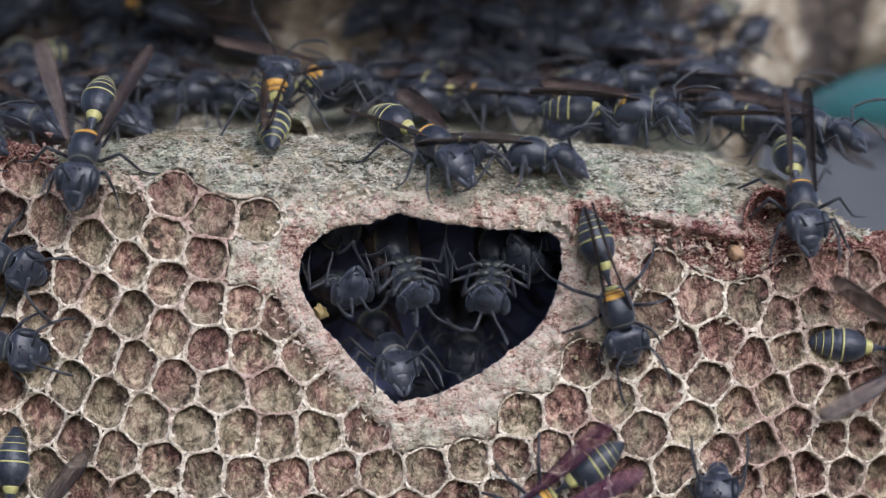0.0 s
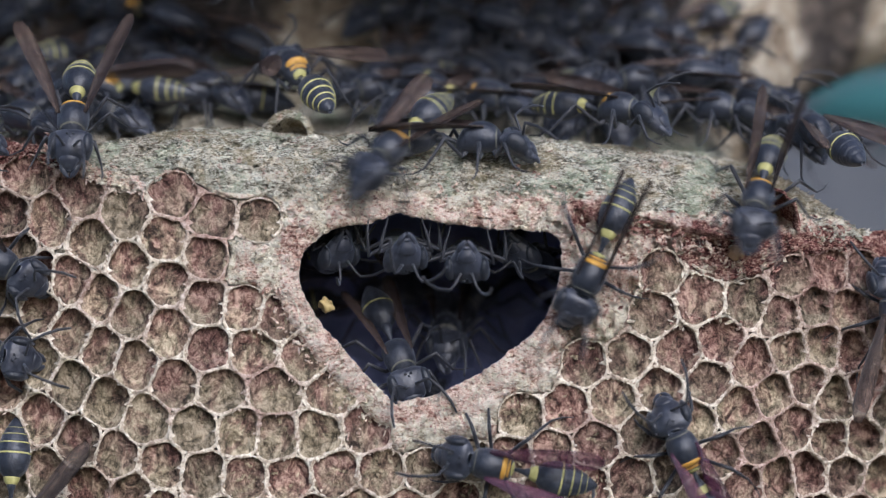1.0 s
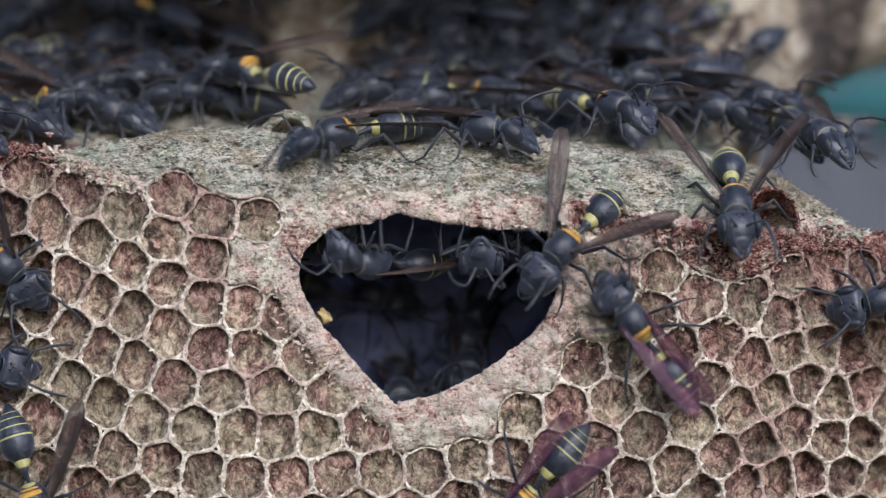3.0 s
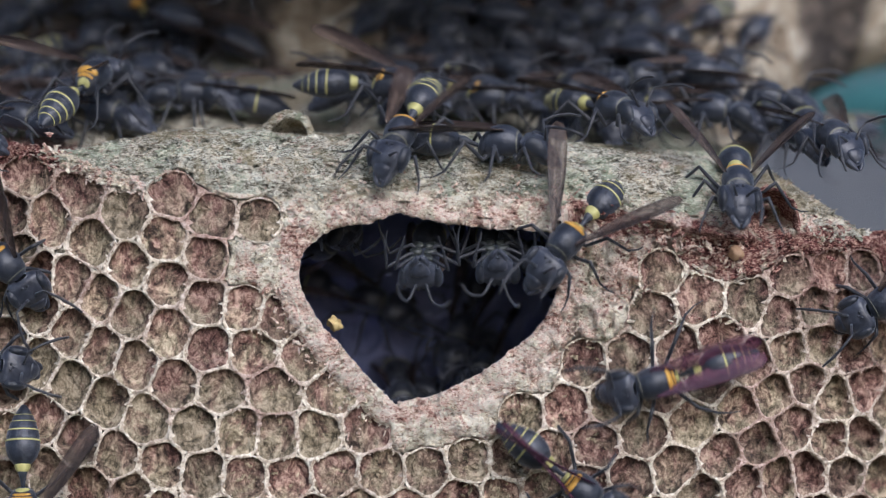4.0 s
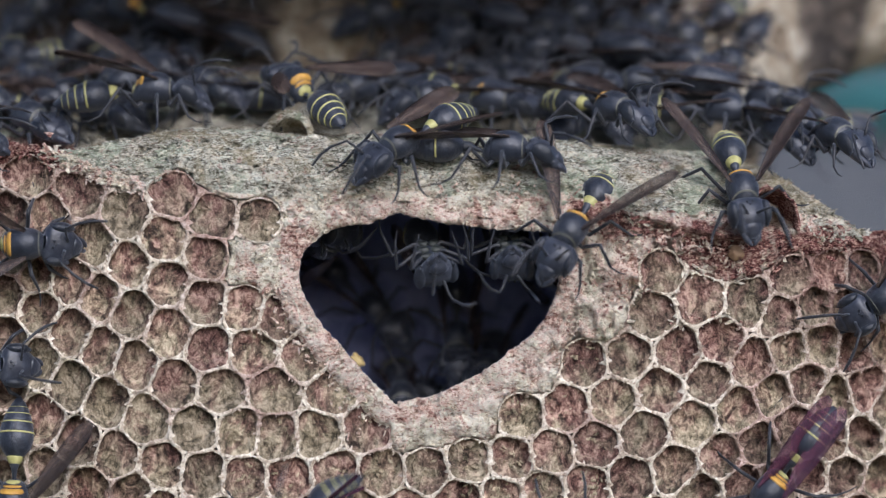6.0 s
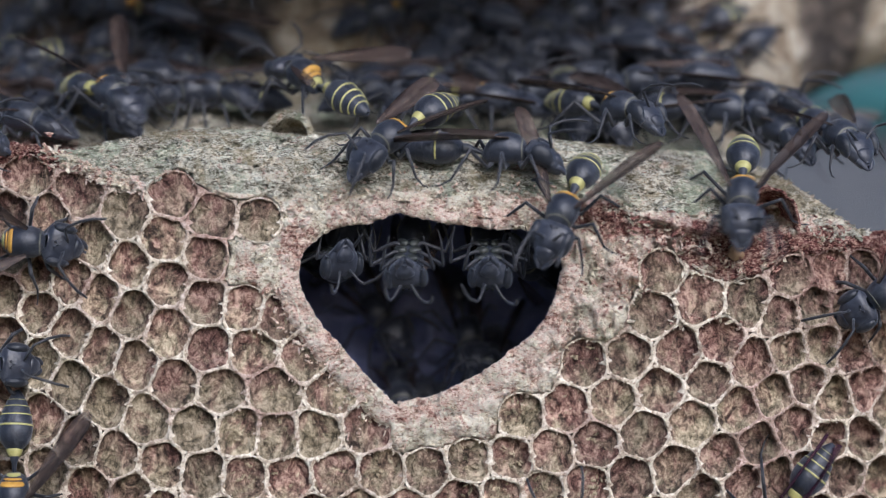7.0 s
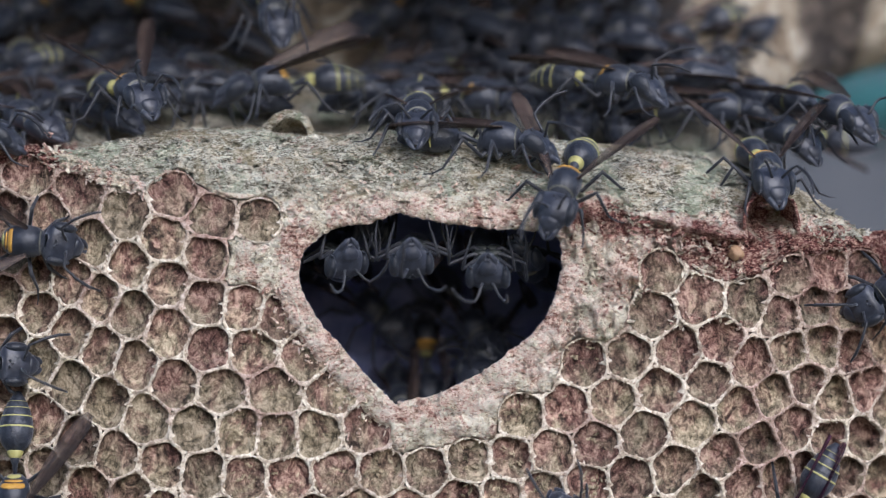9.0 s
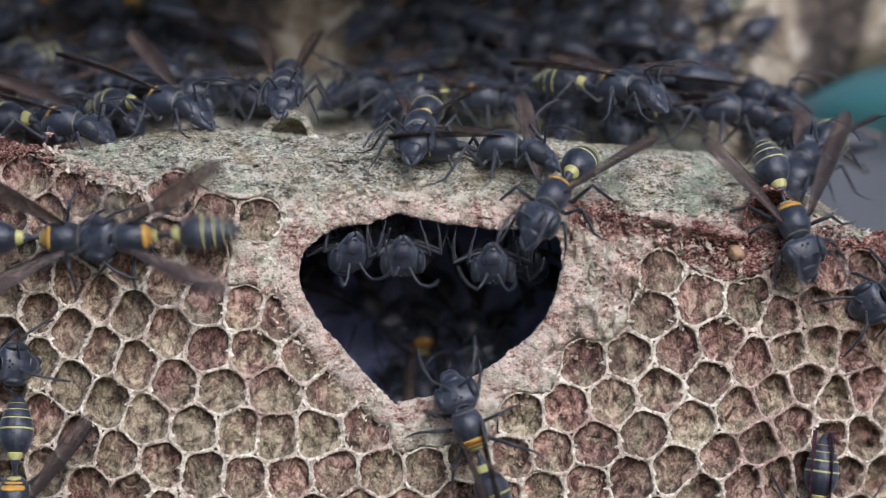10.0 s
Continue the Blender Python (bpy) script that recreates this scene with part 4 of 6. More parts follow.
def body_library():
    BODY["thorax"] = loft("thorax", [(-1.52, -0.5, 0.25, 0.28), (-1.25, -0.30, 0.72, 0.66), (-0.72, -0.02, 0.99, 0.95), (0.0, 0.08, 1.08, 1.08), (0.6, 0.07, 1.04, 1.03), (1.1, -0.02, 0.88, 0.86), (1.48, -0.14, 0.50, 0.50)], BLACK, 24, 12, (-0.98,))
    BODY["collar"] = loft("collar", [(1.12, -0.04, 0.83, 0.81), (1.16, -0.02, 0.87, 0.85), (1.20, -0.02, 0.83, 0.81), (1.23, -0.04, 0.76, 0.75)], DULL)
    BODY["scutellum"] = loft("scutellum", [(-0.98, 0.26, 0.5, 0.36), (-0.92, 0.32, 0.74, 0.50), (-0.76, 0.40, 0.84, 0.60), (-0.64, 0.44, 0.82, 0.60), (-0.57, 0.42, 0.66, 0.52)], ORANGE, 16)
    BODY["metanotum"] = loft("metanotum", [(-1.20, 0.08, 0.4, 0.32), (-1.15, 0.14, 0.60, 0.42), (-1.06, 0.20, 0.66, 0.46), (-1.0, 0.20, 0.5, 0.42)], ORANGE, 16)
    BODY["propodeum"] = loft("propodeum", [(-1.48, -0.3, 0.26, 0.26), (-1.43, -0.2, 0.42, 0.34), (-1.32, -0.08, 0.50, 0.44), (-1.25, -0.02, 0.40, 0.40)], YELLOW, 16)
    BODY["petiole"] = tube("petiole", [(-1.6, 0, -0.45), (-2.1, 0, -0.3), (-2.7, 0, -0.1), (-3.1, 0, 0.0), (-3.5, 0, 0.0)], [0.13, 0.12, 0.18, 0.33, 0.40], BLACK, 12)
    BODY["petiole_band"] = loft("petiole_band", [(-3.64, 0.02, 0.50, 0.49), (-3.56, 0.02, 0.56, 0.54), (-3.22, 0.01, 0.43, 0.42), (-3.10, 0.01, 0.30, 0.30)], YELLOW, 16)
    BODY["gaster"] = loft("gaster", GASTER, BLACK, 24, 12, (-5.36, -6.05, -6.62, -7.06))
    BODY["bands"] = [band(-5.30, -5.12), band(-6.0, -5.87), band(-6.56, -6.48), band(-7.0, -6.95)]
    # the head hangs from the neck at its own origin: its long axis is x, the face looks along z
    BODY["head"] = loft("head", [(-0.72, -0.05, 0.4, 0.22), (-0.58, -0.02, 0.92, 0.44), (-0.2, 0.02, 1.16, 0.60), (0.25, 0.08, 1.14, 0.68), (0.75, 0.1, 0.94, 0.62), (1.25, 0.08, 0.62, 0.48), (1.6, 0.05, 0.40, 0.34), (1.75, 0.02, 0.28, 0.22)], HEADBLACK, 22)
    BODY["eye"] = loft("eye", [(-0.58, 0, 0.06, 0.1), (-0.45, 0.02, 0.22, 0.36), (-0.05, 0.07, 0.31, 0.50), (0.45, 0.08, 0.28, 0.46), (0.95, 0.0, 0.08, 0.16)], EYE, 14)
    BODY["ocellus"] = loft("ocellus", [(-0.07, 0, 0.03, 0.03), (-0.04, 0, 0.075, 0.07), (0.04, 0, 0.075, 0.07), (0.07, 0, 0.03, 0.03)], EYE, 8)
    BODY["clypeus"] = loft("clypeus", [(0.75, 0.5, 0.3, 0.18), (0.95, 0.5, 0.55, 0.24), (1.35, 0.42, 0.42, 0.2), (1.66, 0.3, 0.14, 0.1)], HEADBLACK, 14)
    BODY["mandible"] = tube("mandible", [(1.3, 0.42, 0.15), (1.6, 0.34, 0.2), (1.88, 0.18, 0.17), (2.02, 0.04, 0.12)], [0.2, 0.18, 0.13, 0.06], HEADBLACK, 8)
    BODY["antenna"] = tube("antenna", [(0.25, 0.28, 0.7), (-0.1, 0.7, 1.35), (-0.2, 0.95, 1.6), (0.4, 1.35, 2.2), (1.1, 1.6, 2.6), (1.8, 1.7, 2.8)], [0.09, 0.075, 0.075, 0.085, 0.09, 0.06], LEGBLACK, 8)
    BODY["wing"], BODY["violet"], BODY["slim"] = wing_mesh(WING, 0.86), wing_mesh(VIOLET, 0.85), wing_mesh(WING, 0.56)
    BODY["hip"] = hip_mesh()
    for kind in ("fore", "mid", "hind"):
        for tag, r in (("a", 0.92), ("b", 1.06)):
            BODY[kind + tag] = leg_mesh(kind, r)
        BODY[kind + "h"] = hanging_leg(kind)
    for key in ("eye", "mandible", "antenna", "wing", "violet", "slim", "forea", "foreb", "foreh", "mida", "midb", "midh", "hinda", "hindb", "hindh"):
        BODY[key + "_"] = mirrored(BODY[key])


body_library()
NUMBER = [0]


def turn_about(p, rx=0, ry=0, rz=0):
    """A turn by degrees about a point of the body, in millimetres."""
    v = Vector(p) * MM
    return Matrix.Translation(v) @ pose(0, 0, 0, rx, ry, rz) @ Matrix.Translation(-v)


def wasp(label, wings=28, lift=12, gaster=0, sway=0, nod=42, hang=False, group="wasps on the nest", bands=4, violet=False, plain=False, slim=False):
    """wings: degrees by which each wing stands off the back; lift: how far they rise; gaster: degrees by which it is raised;
    sway: turned aside; nod: how far the face points down."""
    NUMBER[0] += 1
    rnd = random.Random(NUMBER[0] * 7)
    w = tagged(new("wasp"), label, "wasp", group)
    w.empty_display_size = 0.002
    part("thorax", BODY["thorax"], w, "blue-black thorax")
    part("collar", BODY["collar"], w, "thin yellow collar")
    if not plain:
        part("scutellum", BODY["scutellum"], w, "orange scutellum")
        part("metanotum", BODY["metanotum"], w, "orange stripe")
        part("propodeum", BODY["propodeum"], w, "yellow patch")
    bend = Matrix.Translation((0.65 * MM, 0, 0)) @ turn_about((-1.6, 0, -0.4), 0, -gaster, sway)
    stalk = part("petiole", BODY["petiole"], w, at=bend)
    if bands and not plain:
        part("petiole_band", BODY["petiole_band"], stalk, "yellow band")
    g = part("gaster", BODY["gaster"], w, "black gaster with yellow bands", at=bend)
    for b in BODY["bands"][:bands]:
        part("band", b, g)
    head = part("head", BODY["head"], w, "slate-black head", at=Matrix.Translation((2.15 * MM, 0, -0.15 * MM)) @ pose(0, 0, 0, rnd.uniform(-8, 8), nod, rnd.uniform(-10, 10)) @ Matrix.Scale(1.18, 4))
    for side, tail in ((1, ""), (-1, "_")):
        part("eye", BODY["eye" + tail], head, at=Matrix.Translation((0.05 * MM, side * 0.96 * MM, 0.14 * MM)))
        part("mandible", BODY["mandible" + tail], head)
        part("antenna", BODY["antenna" + tail], head, at=turn_about((0.25, side * 0.28, 0.7), rnd.uniform(-18, 18), rnd.uniform(-25, 25), rnd.uniform(-18, 18)))
        part("wing", BODY[("violet" if violet else "slim" if slim else "wing") + tail], w, "brown folded wing with a painted violet sheen" if violet else "smoky brown folded wing", at=Matrix.Translation((0.35 * MM, side * 0.85 * MM, 0.85 * MM)) @ pose(0, 0, 0, side * 25, lift + rnd.uniform(-4, 4), -side * (wings + rnd.uniform(-4, 4))))
        for kind, x in (("fore", 1.05), ("mid", 0.15), ("hind", -0.85)):
            key = kind + ("h" if hang else rnd.choice("ab")) + tail
            leg = part("leg", BODY[key], w, at=turn_about((x, side * 0.45, -0.8), rnd.uniform(-5, 5), 0, rnd.uniform(-12, 12)))
            leg["hip"] = (x, side * 0.45, -0.8)
    if hang:
        add_hips(w)
    part("clypeus", BODY["clypeus"], head)
    for ox, oy in ((-0.28, 0.0), (-0.45, 0.17), (-0.45, -0.17)):
        part("ocellus", BODY["ocellus"], head, at=Matrix.Translation((ox * MM, oy * MM, 0.56 * MM)))
    return w


def spot(x, y, z, heading, slope):
    """Where a wasp stands: the middle of its thorax in millimetres, its heading (0 towards +x, 90 upwards),
    and the slope of what it stands on (0 a wall that faces the viewer, 90 level ground, below 0 a roof)."""
    f, h = radians(slope), radians(heading)
    n = Vector((0, -math.cos(f), math.sin(f)))
    e = Vector((0, math.sin(f), math.cos(f)))
    ahead = Vector((1, 0, 0)) * math.cos(h) + e * math.sin(h)
    side = n.cross(ahead)
    turn = Matrix((ahead, side, n)).transposed().to_4x4()
    return Matrix.Translation((x * MM, y * MM, z * MM)) @ turn


# ---- the wasps that move ----
guard = wasp("black wasp with yellow-banded gaster on the grey nest shoulder", wings=30, gaster=14)
ledge_wasp = wasp("black wasp with yellow-banded gaster on the grey nest shoulder", wings=30, lift=20, gaster=6)
comb_wasp = wasp("black wasp with yellow bands walking on the pale comb", violet=True, wings=1, gaster=4)
purple_wasp = wasp("black wasp with yellow bands walking on the pale comb", violet=True, wings=-8, lift=3, gaster=2)
corner_wasp = wasp("black wasp with yellow bands walking on the pale comb", wings=32, lift=8, gaster=13)
left_wasp = wasp("black wasp with yellow bands walking on the pale comb", wings=20)
lower_left_wasp = wasp("black wasp with yellow bands walking on the pale comb", wings=20)
right_wasp = wasp("black wasp with yellow bands walking on the pale comb", wings=25)
shoulder_wasp = wasp("black wasp with yellow-banded gaster on the grey nest shoulder", wings=24, lift=25, gaster=8)
leaving_wasp = wasp("black wasp with yellow-banded gaster on the grey nest shoulder", wings=12, gaster=-2)
crest_wasp = wasp("black wasp with yellow-banded gaster on the grey nest shoulder", wings=7, lift=-2, gaster=2)
low_wasp = wasp("black wasp with yellow-banded gaster on the grey nest shoulder", wings=5, lift=0, plain=True, bands=1)
watch_wasp = wasp("black wasp with yellow-banded gaster on the grey nest shoulder", wings=8, lift=4)
end_wasp = wasp("black wasp with yellow-banded gaster on the grey nest shoulder", wings=9, lift=2, plain=True, bands=1)
hanging_wasp = wasp("black wasp hanging by its feet inside the nest mouth", hang=True, slim=True, wings=2, lift=-6, nod=62, plain=True)
second_hanging_wasp = wasp("black wasp clinging to the roof of the nest mouth", hang=True, slim=True, wings=2, lift=-6, nod=66, plain=True)
third_hanging_wasp = wasp("black wasp at the side of the nest mouth", hang=True, slim=True, wings=2, lift=-6, nod=58)
floor_wasp = wasp("black wasp inside the lower part of the nest mouth", wings=2, lift=-2, nod=50, plain=True, bands=1, slim=True)
mouth_side_wasp = wasp("black wasp deep in the nest mouth", plain=True, bands=0, slim=True, wings=4, nod=50)
deep_wasp = wasp("black wasp with orange scutellum deep in the nest mouth", wings=3, slim=True, bands=0)
roof_wasp = wasp("black wasp clinging deep under the roof of the hollow", hang=True, plain=True, bands=1, slim=True, wings=3, nod=52)
side_wasp = wasp("black wasp in the shade at the side of the hollow", hang=True, plain=True, bands=0, slim=True, wings=3, nod=40)
back_wasp = wasp("black wasp on the back wall of the hollow", plain=True, bands=0, slim=True, wings=4, nod=30)
inner_wasp = wasp("black wasp on the back wall of the hollow", plain=True, bands=1, slim=True, wings=5, nod=35)
late_wasp = wasp("black wasp with yellow-banded gaster on the grey nest shoulder", wings=22, lift=14)
peering_wasp = wasp("black wasp with yellow-banded gaster on the grey nest shoulder", wings=6, bands=2)
newcomer_wasp = wasp("black wasp with yellow-banded gaster on the grey nest shoulder", wings=6, bands=3)
mouth_wasp = wasp("black wasp with yellow bands walking on the pale comb", wings=20)

# ---- the crowd behind ----
CROWD = []
CROWD.append((wasp("blue-black wasp in the crowd behind the nest shoulder", wings=5, lift=-3, slim=True, gaster=-5, sway=-10, nod=45, group="crowd of wasps", bands=1, plain=True), spot(-30.18, 18.6, 12.96, -60, 67.2176)))
CROWD.append((wasp("blue-black wasp in the crowd behind the nest shoulder", wings=5, lift=-3, slim=True, gaster=-12, sway=-12, nod=25, group="crowd of wasps", bands=1, plain=True), spot(-32.66, 22.1, 14.06, -40, 67.2176)))
CROWD.append((wasp("blue-black wasp in the crowd behind the nest shoulder", wings=9, lift=-3, slim=True, gaster=10, sway=-13, nod=25, group="crowd of wasps", bands=1, plain=True), spot(-17.6, 14, 11.3, 200, 72)))
CROWD.append((wasp("blue-black wasp in the crowd behind the nest shoulder", wings=9, lift=-3, slim=True, gaster=-6, sway=-5, nod=25, group="crowd of wasps", bands=0, plain=True), spot(-17.14, 15.1, 11.9, -30, 67.2176)))
CROWD.append((wasp("blue-black wasp in the crowd behind the nest shoulder", wings=3, lift=-3, slim=True, gaster=6, sway=0, nod=35, group="crowd of wasps", bands=0, plain=True), spot(-19.32, 24.6, 16.83, 160, 52)))
CROWD.append((wasp("blue-black wasp in the crowd behind the nest shoulder", wings=9, lift=-3, slim=True, gaster=-1, sway=12, nod=25, group="crowd of wasps", bands=0, plain=True), spot(-5.2, 14.5, 11.6, -150, 72)))
CROWD.append((wasp("blue-black wasp in the crowd behind the nest shoulder", wings=5, lift=-3, slim=True, gaster=-3, sway=11, nod=45, group="crowd of wasps", bands=3, plain=True), spot(13.17, 24.6, 17.04, -110, 52)))
CROWD.append((wasp("blue-black wasp in the crowd behind the nest shoulder", wings=5, lift=-3, slim=True, gaster=-4, sway=-10, nod=25, group="crowd of wasps", bands=0, plain=True), spot(11.86, 24.3, 14.44, -110, 52)))
CROWD.append((wasp("blue-black wasp in the crowd behind the nest shoulder", wings=5, lift=-3, slim=True, gaster=-11, sway=5, nod=25, group="crowd of wasps", bands=0, plain=True), spot(6.49, 18.2, 11.48, 190, 67.2176)))
CROWD.append((wasp("blue-black wasp in the crowd behind the nest shoulder", wings=3, lift=-3, slim=True, gaster=-13, sway=6, nod=45, group="crowd of wasps", bands=0, plain=True), spot(9.1, 20.6, 12.26, -30, 67.2176)))
CROWD.append((wasp("blue-black wasp in the crowd behind the nest shoulder", wings=16, lift=-3, slim=True, gaster=5, sway=-12, nod=35, group="crowd of wasps", bands=1, plain=True), spot(19.14, 22, 10.87, -20, 67.2176)))
CROWD.append((wasp("blue-black wasp in the crowd behind the nest shoulder", wings=5, lift=-3, slim=True, gaster=-4, sway=-16, nod=35, group="crowd of wasps", bands=0, plain=True), spot(21.59, 24.9, 14.27, -110, 52)))
CROWD.append((wasp("blue-black wasp in the crowd behind the nest shoulder", wings=5, lift=-3, slim=True, gaster=-3, sway=7, nod=35, group="crowd of wasps", bands=3, plain=True), spot(17.89, 24.5, 16.17, -145, 52)))
CROWD.append((wasp("blue-black wasp in the crowd behind the nest shoulder", wings=16, lift=-3, slim=True, gaster=-8, sway=11, nod=25, group="crowd of wasps", bands=0, plain=True), spot(15.77, 24.8, 17.92, -110, 52)))
CROWD.append((wasp("blue-black wasp in the crowd behind the nest shoulder", wings=3, lift=-3, slim=True, gaster=3, sway=15, nod=45, group="crowd of wasps", bands=0, plain=True), spot(-3.61, 24.4, 14.87, -110, 52)))
CROWD.append((wasp("blue-black wasp in the crowd behind the nest shoulder", wings=5, lift=-3, slim=True, gaster=-1, sway=12, nod=25, group="crowd of wasps", bands=1, plain=False), spot(26.83, 26.9, 8.97, 160, 52)))
CROWD.append((wasp("blue-black wasp in the crowd behind the nest shoulder", wings=5, lift=-3, slim=True, gaster=1, sway=-4, nod=25, group="crowd of wasps", bands=0, plain=True), spot(0.25, 18.5, 12.12, -85, 67.2176)))
CROWD.append((wasp("blue-black wasp in the crowd behind the nest shoulder", wings=9, lift=-3, slim=True, gaster=-7, sway=-3, nod=25, group="crowd of wasps", bands=1, plain=False), spot(3.0, 13.5, 10.9, -20, 72)))
CROWD.append((wasp("blue-black wasp in the crowd behind the nest shoulder", wings=16, lift=-3, slim=True, gaster=-12, sway=11, nod=25, group="crowd of wasps", bands=3, plain=True), spot(-25.43, 23.6, 15.03, 30, 67.2176)))
CROWD.append((wasp("blue-black wasp in the crowd behind the nest shoulder", wings=16, lift=-3, slim=True, gaster=1, sway=-12, nod=35, group="crowd of wasps", bands=0, plain=True), spot(4.12, 24, 14.2, -60, 67.2176)))
CROWD.append((wasp("blue-black wasp in the crowd behind the nest shoulder", wings=5, lift=-3, slim=True, gaster=8, sway=13, nod=45, group="crowd of wasps", bands=1, plain=True), spot(-19.2, 21.3, 14, -80, 67.2176)))
CROWD.append((wasp("blue-black wasp in the crowd behind the nest shoulder", wings=16, lift=-3, slim=True, gaster=-2, sway=-3, nod=25, group="crowd of wasps", bands=0, plain=True), spot(-29.56, 9.9, 9.38, -30, 67.2176)))
CROWD.append((wasp("blue-black wasp in the crowd behind the nest shoulder", wings=16, lift=-3, slim=True, gaster=-7, sway=-13, nod=25, group="crowd of wasps", bands=0, plain=True), spot(-26.41, 14.6, 11.32, 200, 67.2176)))
CROWD.append((wasp("blue-black wasp in the crowd behind the nest shoulder", wings=3, lift=-3, slim=True, gaster=8, sway=-9, nod=35, group="crowd of wasps", bands=2, plain=False), spot(-4.02, 24.8, 18.43, -145, 52)))
CROWD.append((wasp("blue-black wasp in the crowd behind the nest shoulder", wings=9, lift=-3, slim=True, gaster=1, sway=5, nod=35, group="crowd of wasps", bands=2, plain=True), spot(-24.22, 17.6, 12.33, -75, 67.2176)))
CROWD.append((wasp("blue-black wasp in the crowd behind the nest shoulder", wings=3, lift=-3, slim=True, gaster=-3, sway=-10, nod=25, group="crowd of wasps", bands=0, plain=True), spot(0.47, 23.5, 14.22, -30, 67.2176)))
CROWD.append((wasp("blue-black wasp in the crowd behind the nest shoulder", wings=3, lift=-3, slim=True, gaster=2, sway=-1, nod=25, group="crowd of wasps", bands=0, plain=True), spot(6.81, 24.3, 14.16, 20, 52)))
CROWD.append((wasp("blue-black wasp in the crowd behind the nest shoulder", wings=5, lift=-3, slim=True, gaster=2, sway=10, nod=25, group="crowd of wasps", bands=0, plain=False), spot(-32.57, 14.2, 10.74, -120, 67.2176)))
CROWD.append((wasp("blue-black wasp in the crowd behind the nest shoulder", wings=16, lift=-3, slim=True, gaster=-4, sway=-5, nod=45, group="crowd of wasps", bands=2, plain=True), spot(12.77, 16.2, 9.94, -90, 67.2176)))
CROWD.append((wasp("blue-black wasp in the crowd behind the nest shoulder", wings=9, lift=-3, slim=True, gaster=1, sway=5, nod=25, group="crowd of wasps", bands=0, plain=True), spot(-21.89, 21.2, 13.6, -90, 67.2176)))
CROWD.append((wasp("blue-black wasp in the crowd behind the nest shoulder", wings=3, lift=-3, slim=True, gaster=-9, sway=-7, nod=35, group="crowd of wasps", bands=0, plain=True), spot(13.92, 22.1, 12.2, -60, 67.2176)))
CROWD.append((wasp("blue-black wasp in the crowd behind the nest shoulder", wings=9, lift=-3, slim=True, gaster=-12, sway=-13, nod=45, group="crowd of wasps", bands=0, plain=True), spot(0.08, 24.8, 18.23, 160, 52)))
CROWD.append((wasp("blue-black wasp in the crowd behind the nest shoulder", wings=5, lift=-3, slim=True, gaster=4, sway=-9, nod=45, group="crowd of wasps", bands=2, plain=True), spot(-4.64, 19.7, 12.8, 200, 67.2176)))
CROWD.append((wasp("blue-black wasp in the crowd behind the nest shoulder", wings=9, lift=-3, slim=True, gaster=2, sway=6, nod=45, group="crowd of wasps", bands=0, plain=True), spot(-1.0, 12.5, 10.8, -160, 72)))
CROWD.append((wasp("blue-black wasp in the crowd behind the nest shoulder", wings=9, lift=-3, slim=True, gaster=-10, sway=-14, nod=25, group="crowd of wasps", bands=0, plain=False), spot(-24.4, 24.8, 18.51, 160, 52)))
CROWD.append((wasp("blue-black wasp in the crowd behind the nest shoulder", wings=3, lift=-3, slim=True, gaster=-10, sway=7, nod=25, group="crowd of wasps", bands=1, plain=True), spot(9.07, 15.2, 9.96, -100, 67.2176)))
CROWD.append((wasp("blue-black wasp in the crowd behind the nest shoulder", wings=5, lift=-3, slim=True, gaster=-12, sway=0, nod=45, group="crowd of wasps", bands=0, plain=True), spot(-28.28, 21.7, 14.32, -120, 67.2176)))
CROWD.append((wasp("blue-black wasp in the crowd behind the nest shoulder", wings=5, lift=-3, slim=True, gaster=-1, sway=-4, nod=25, group="crowd of wasps", bands=0, plain=True), spot(-24.05, 11.9, 9.89, -30, 67.2176)))
CROWD.append((wasp("blue-black wasp in the crowd behind the nest shoulder", wings=3, lift=-3, slim=True, gaster=8, sway=5, nod=40, group="crowd of wasps", bands=0, plain=False), spot(-30.94, 24.9, 18.79, -145, 52)))
CROWD.append((wasp("blue-black wasp in the crowd behind the nest shoulder", wings=3, lift=-3, slim=True, gaster=-4, sway=4, nod=40, group="crowd of wasps", bands=0, plain=True), spot(1.55, 24.7, 17.91, -110, 52)))
CROWD.append((wasp("blue-black wasp in the crowd behind the nest shoulder", wings=3, lift=-3, slim=True, gaster=-3, sway=3, nod=40, group="crowd of wasps", bands=0, plain=True), spot(5, 24.8, 17.96, -70, 52)))
CROWD.append((wasp("blue-black wasp in the crowd behind the nest shoulder", wings=3, lift=-3, slim=True, gaster=-2, sway=2, nod=40, group="crowd of wasps", bands=0, plain=True), spot(3.35, 24.5, 15.53, 20, 52)))
CROWD.append((wasp("blue-black wasp in the crowd behind the nest shoulder", wings=3, lift=-3, slim=True, gaster=-1, sway=1, nod=40, group="crowd of wasps", bands=0, plain=True), spot(7.62, 24.7, 17.7, -110, 52)))
CROWD.append((wasp("blue-black wasp in the crowd behind the nest shoulder", wings=3, lift=-3, slim=True, gaster=0, sway=0, nod=40, group="crowd of wasps", bands=0, plain=True), spot(11.07, 24.8, 18.22, -145, 52)))
CROWD.append((wasp("blue-black wasp in the crowd behind the nest shoulder", wings=3, lift=-3, slim=True, gaster=1, sway=-1, nod=40, group="crowd of wasps", bands=0, plain=True), spot(5.21, 24.6, 16.4, 160, 52)))
CROWD.append((wasp("blue-black wasp in the crowd behind the nest shoulder", wings=3, lift=-3, slim=True, gaster=2, sway=-2, nod=40, group="crowd of wasps", bands=0, plain=True), spot(0.9, 24.6, 16.4, -110, 52)))
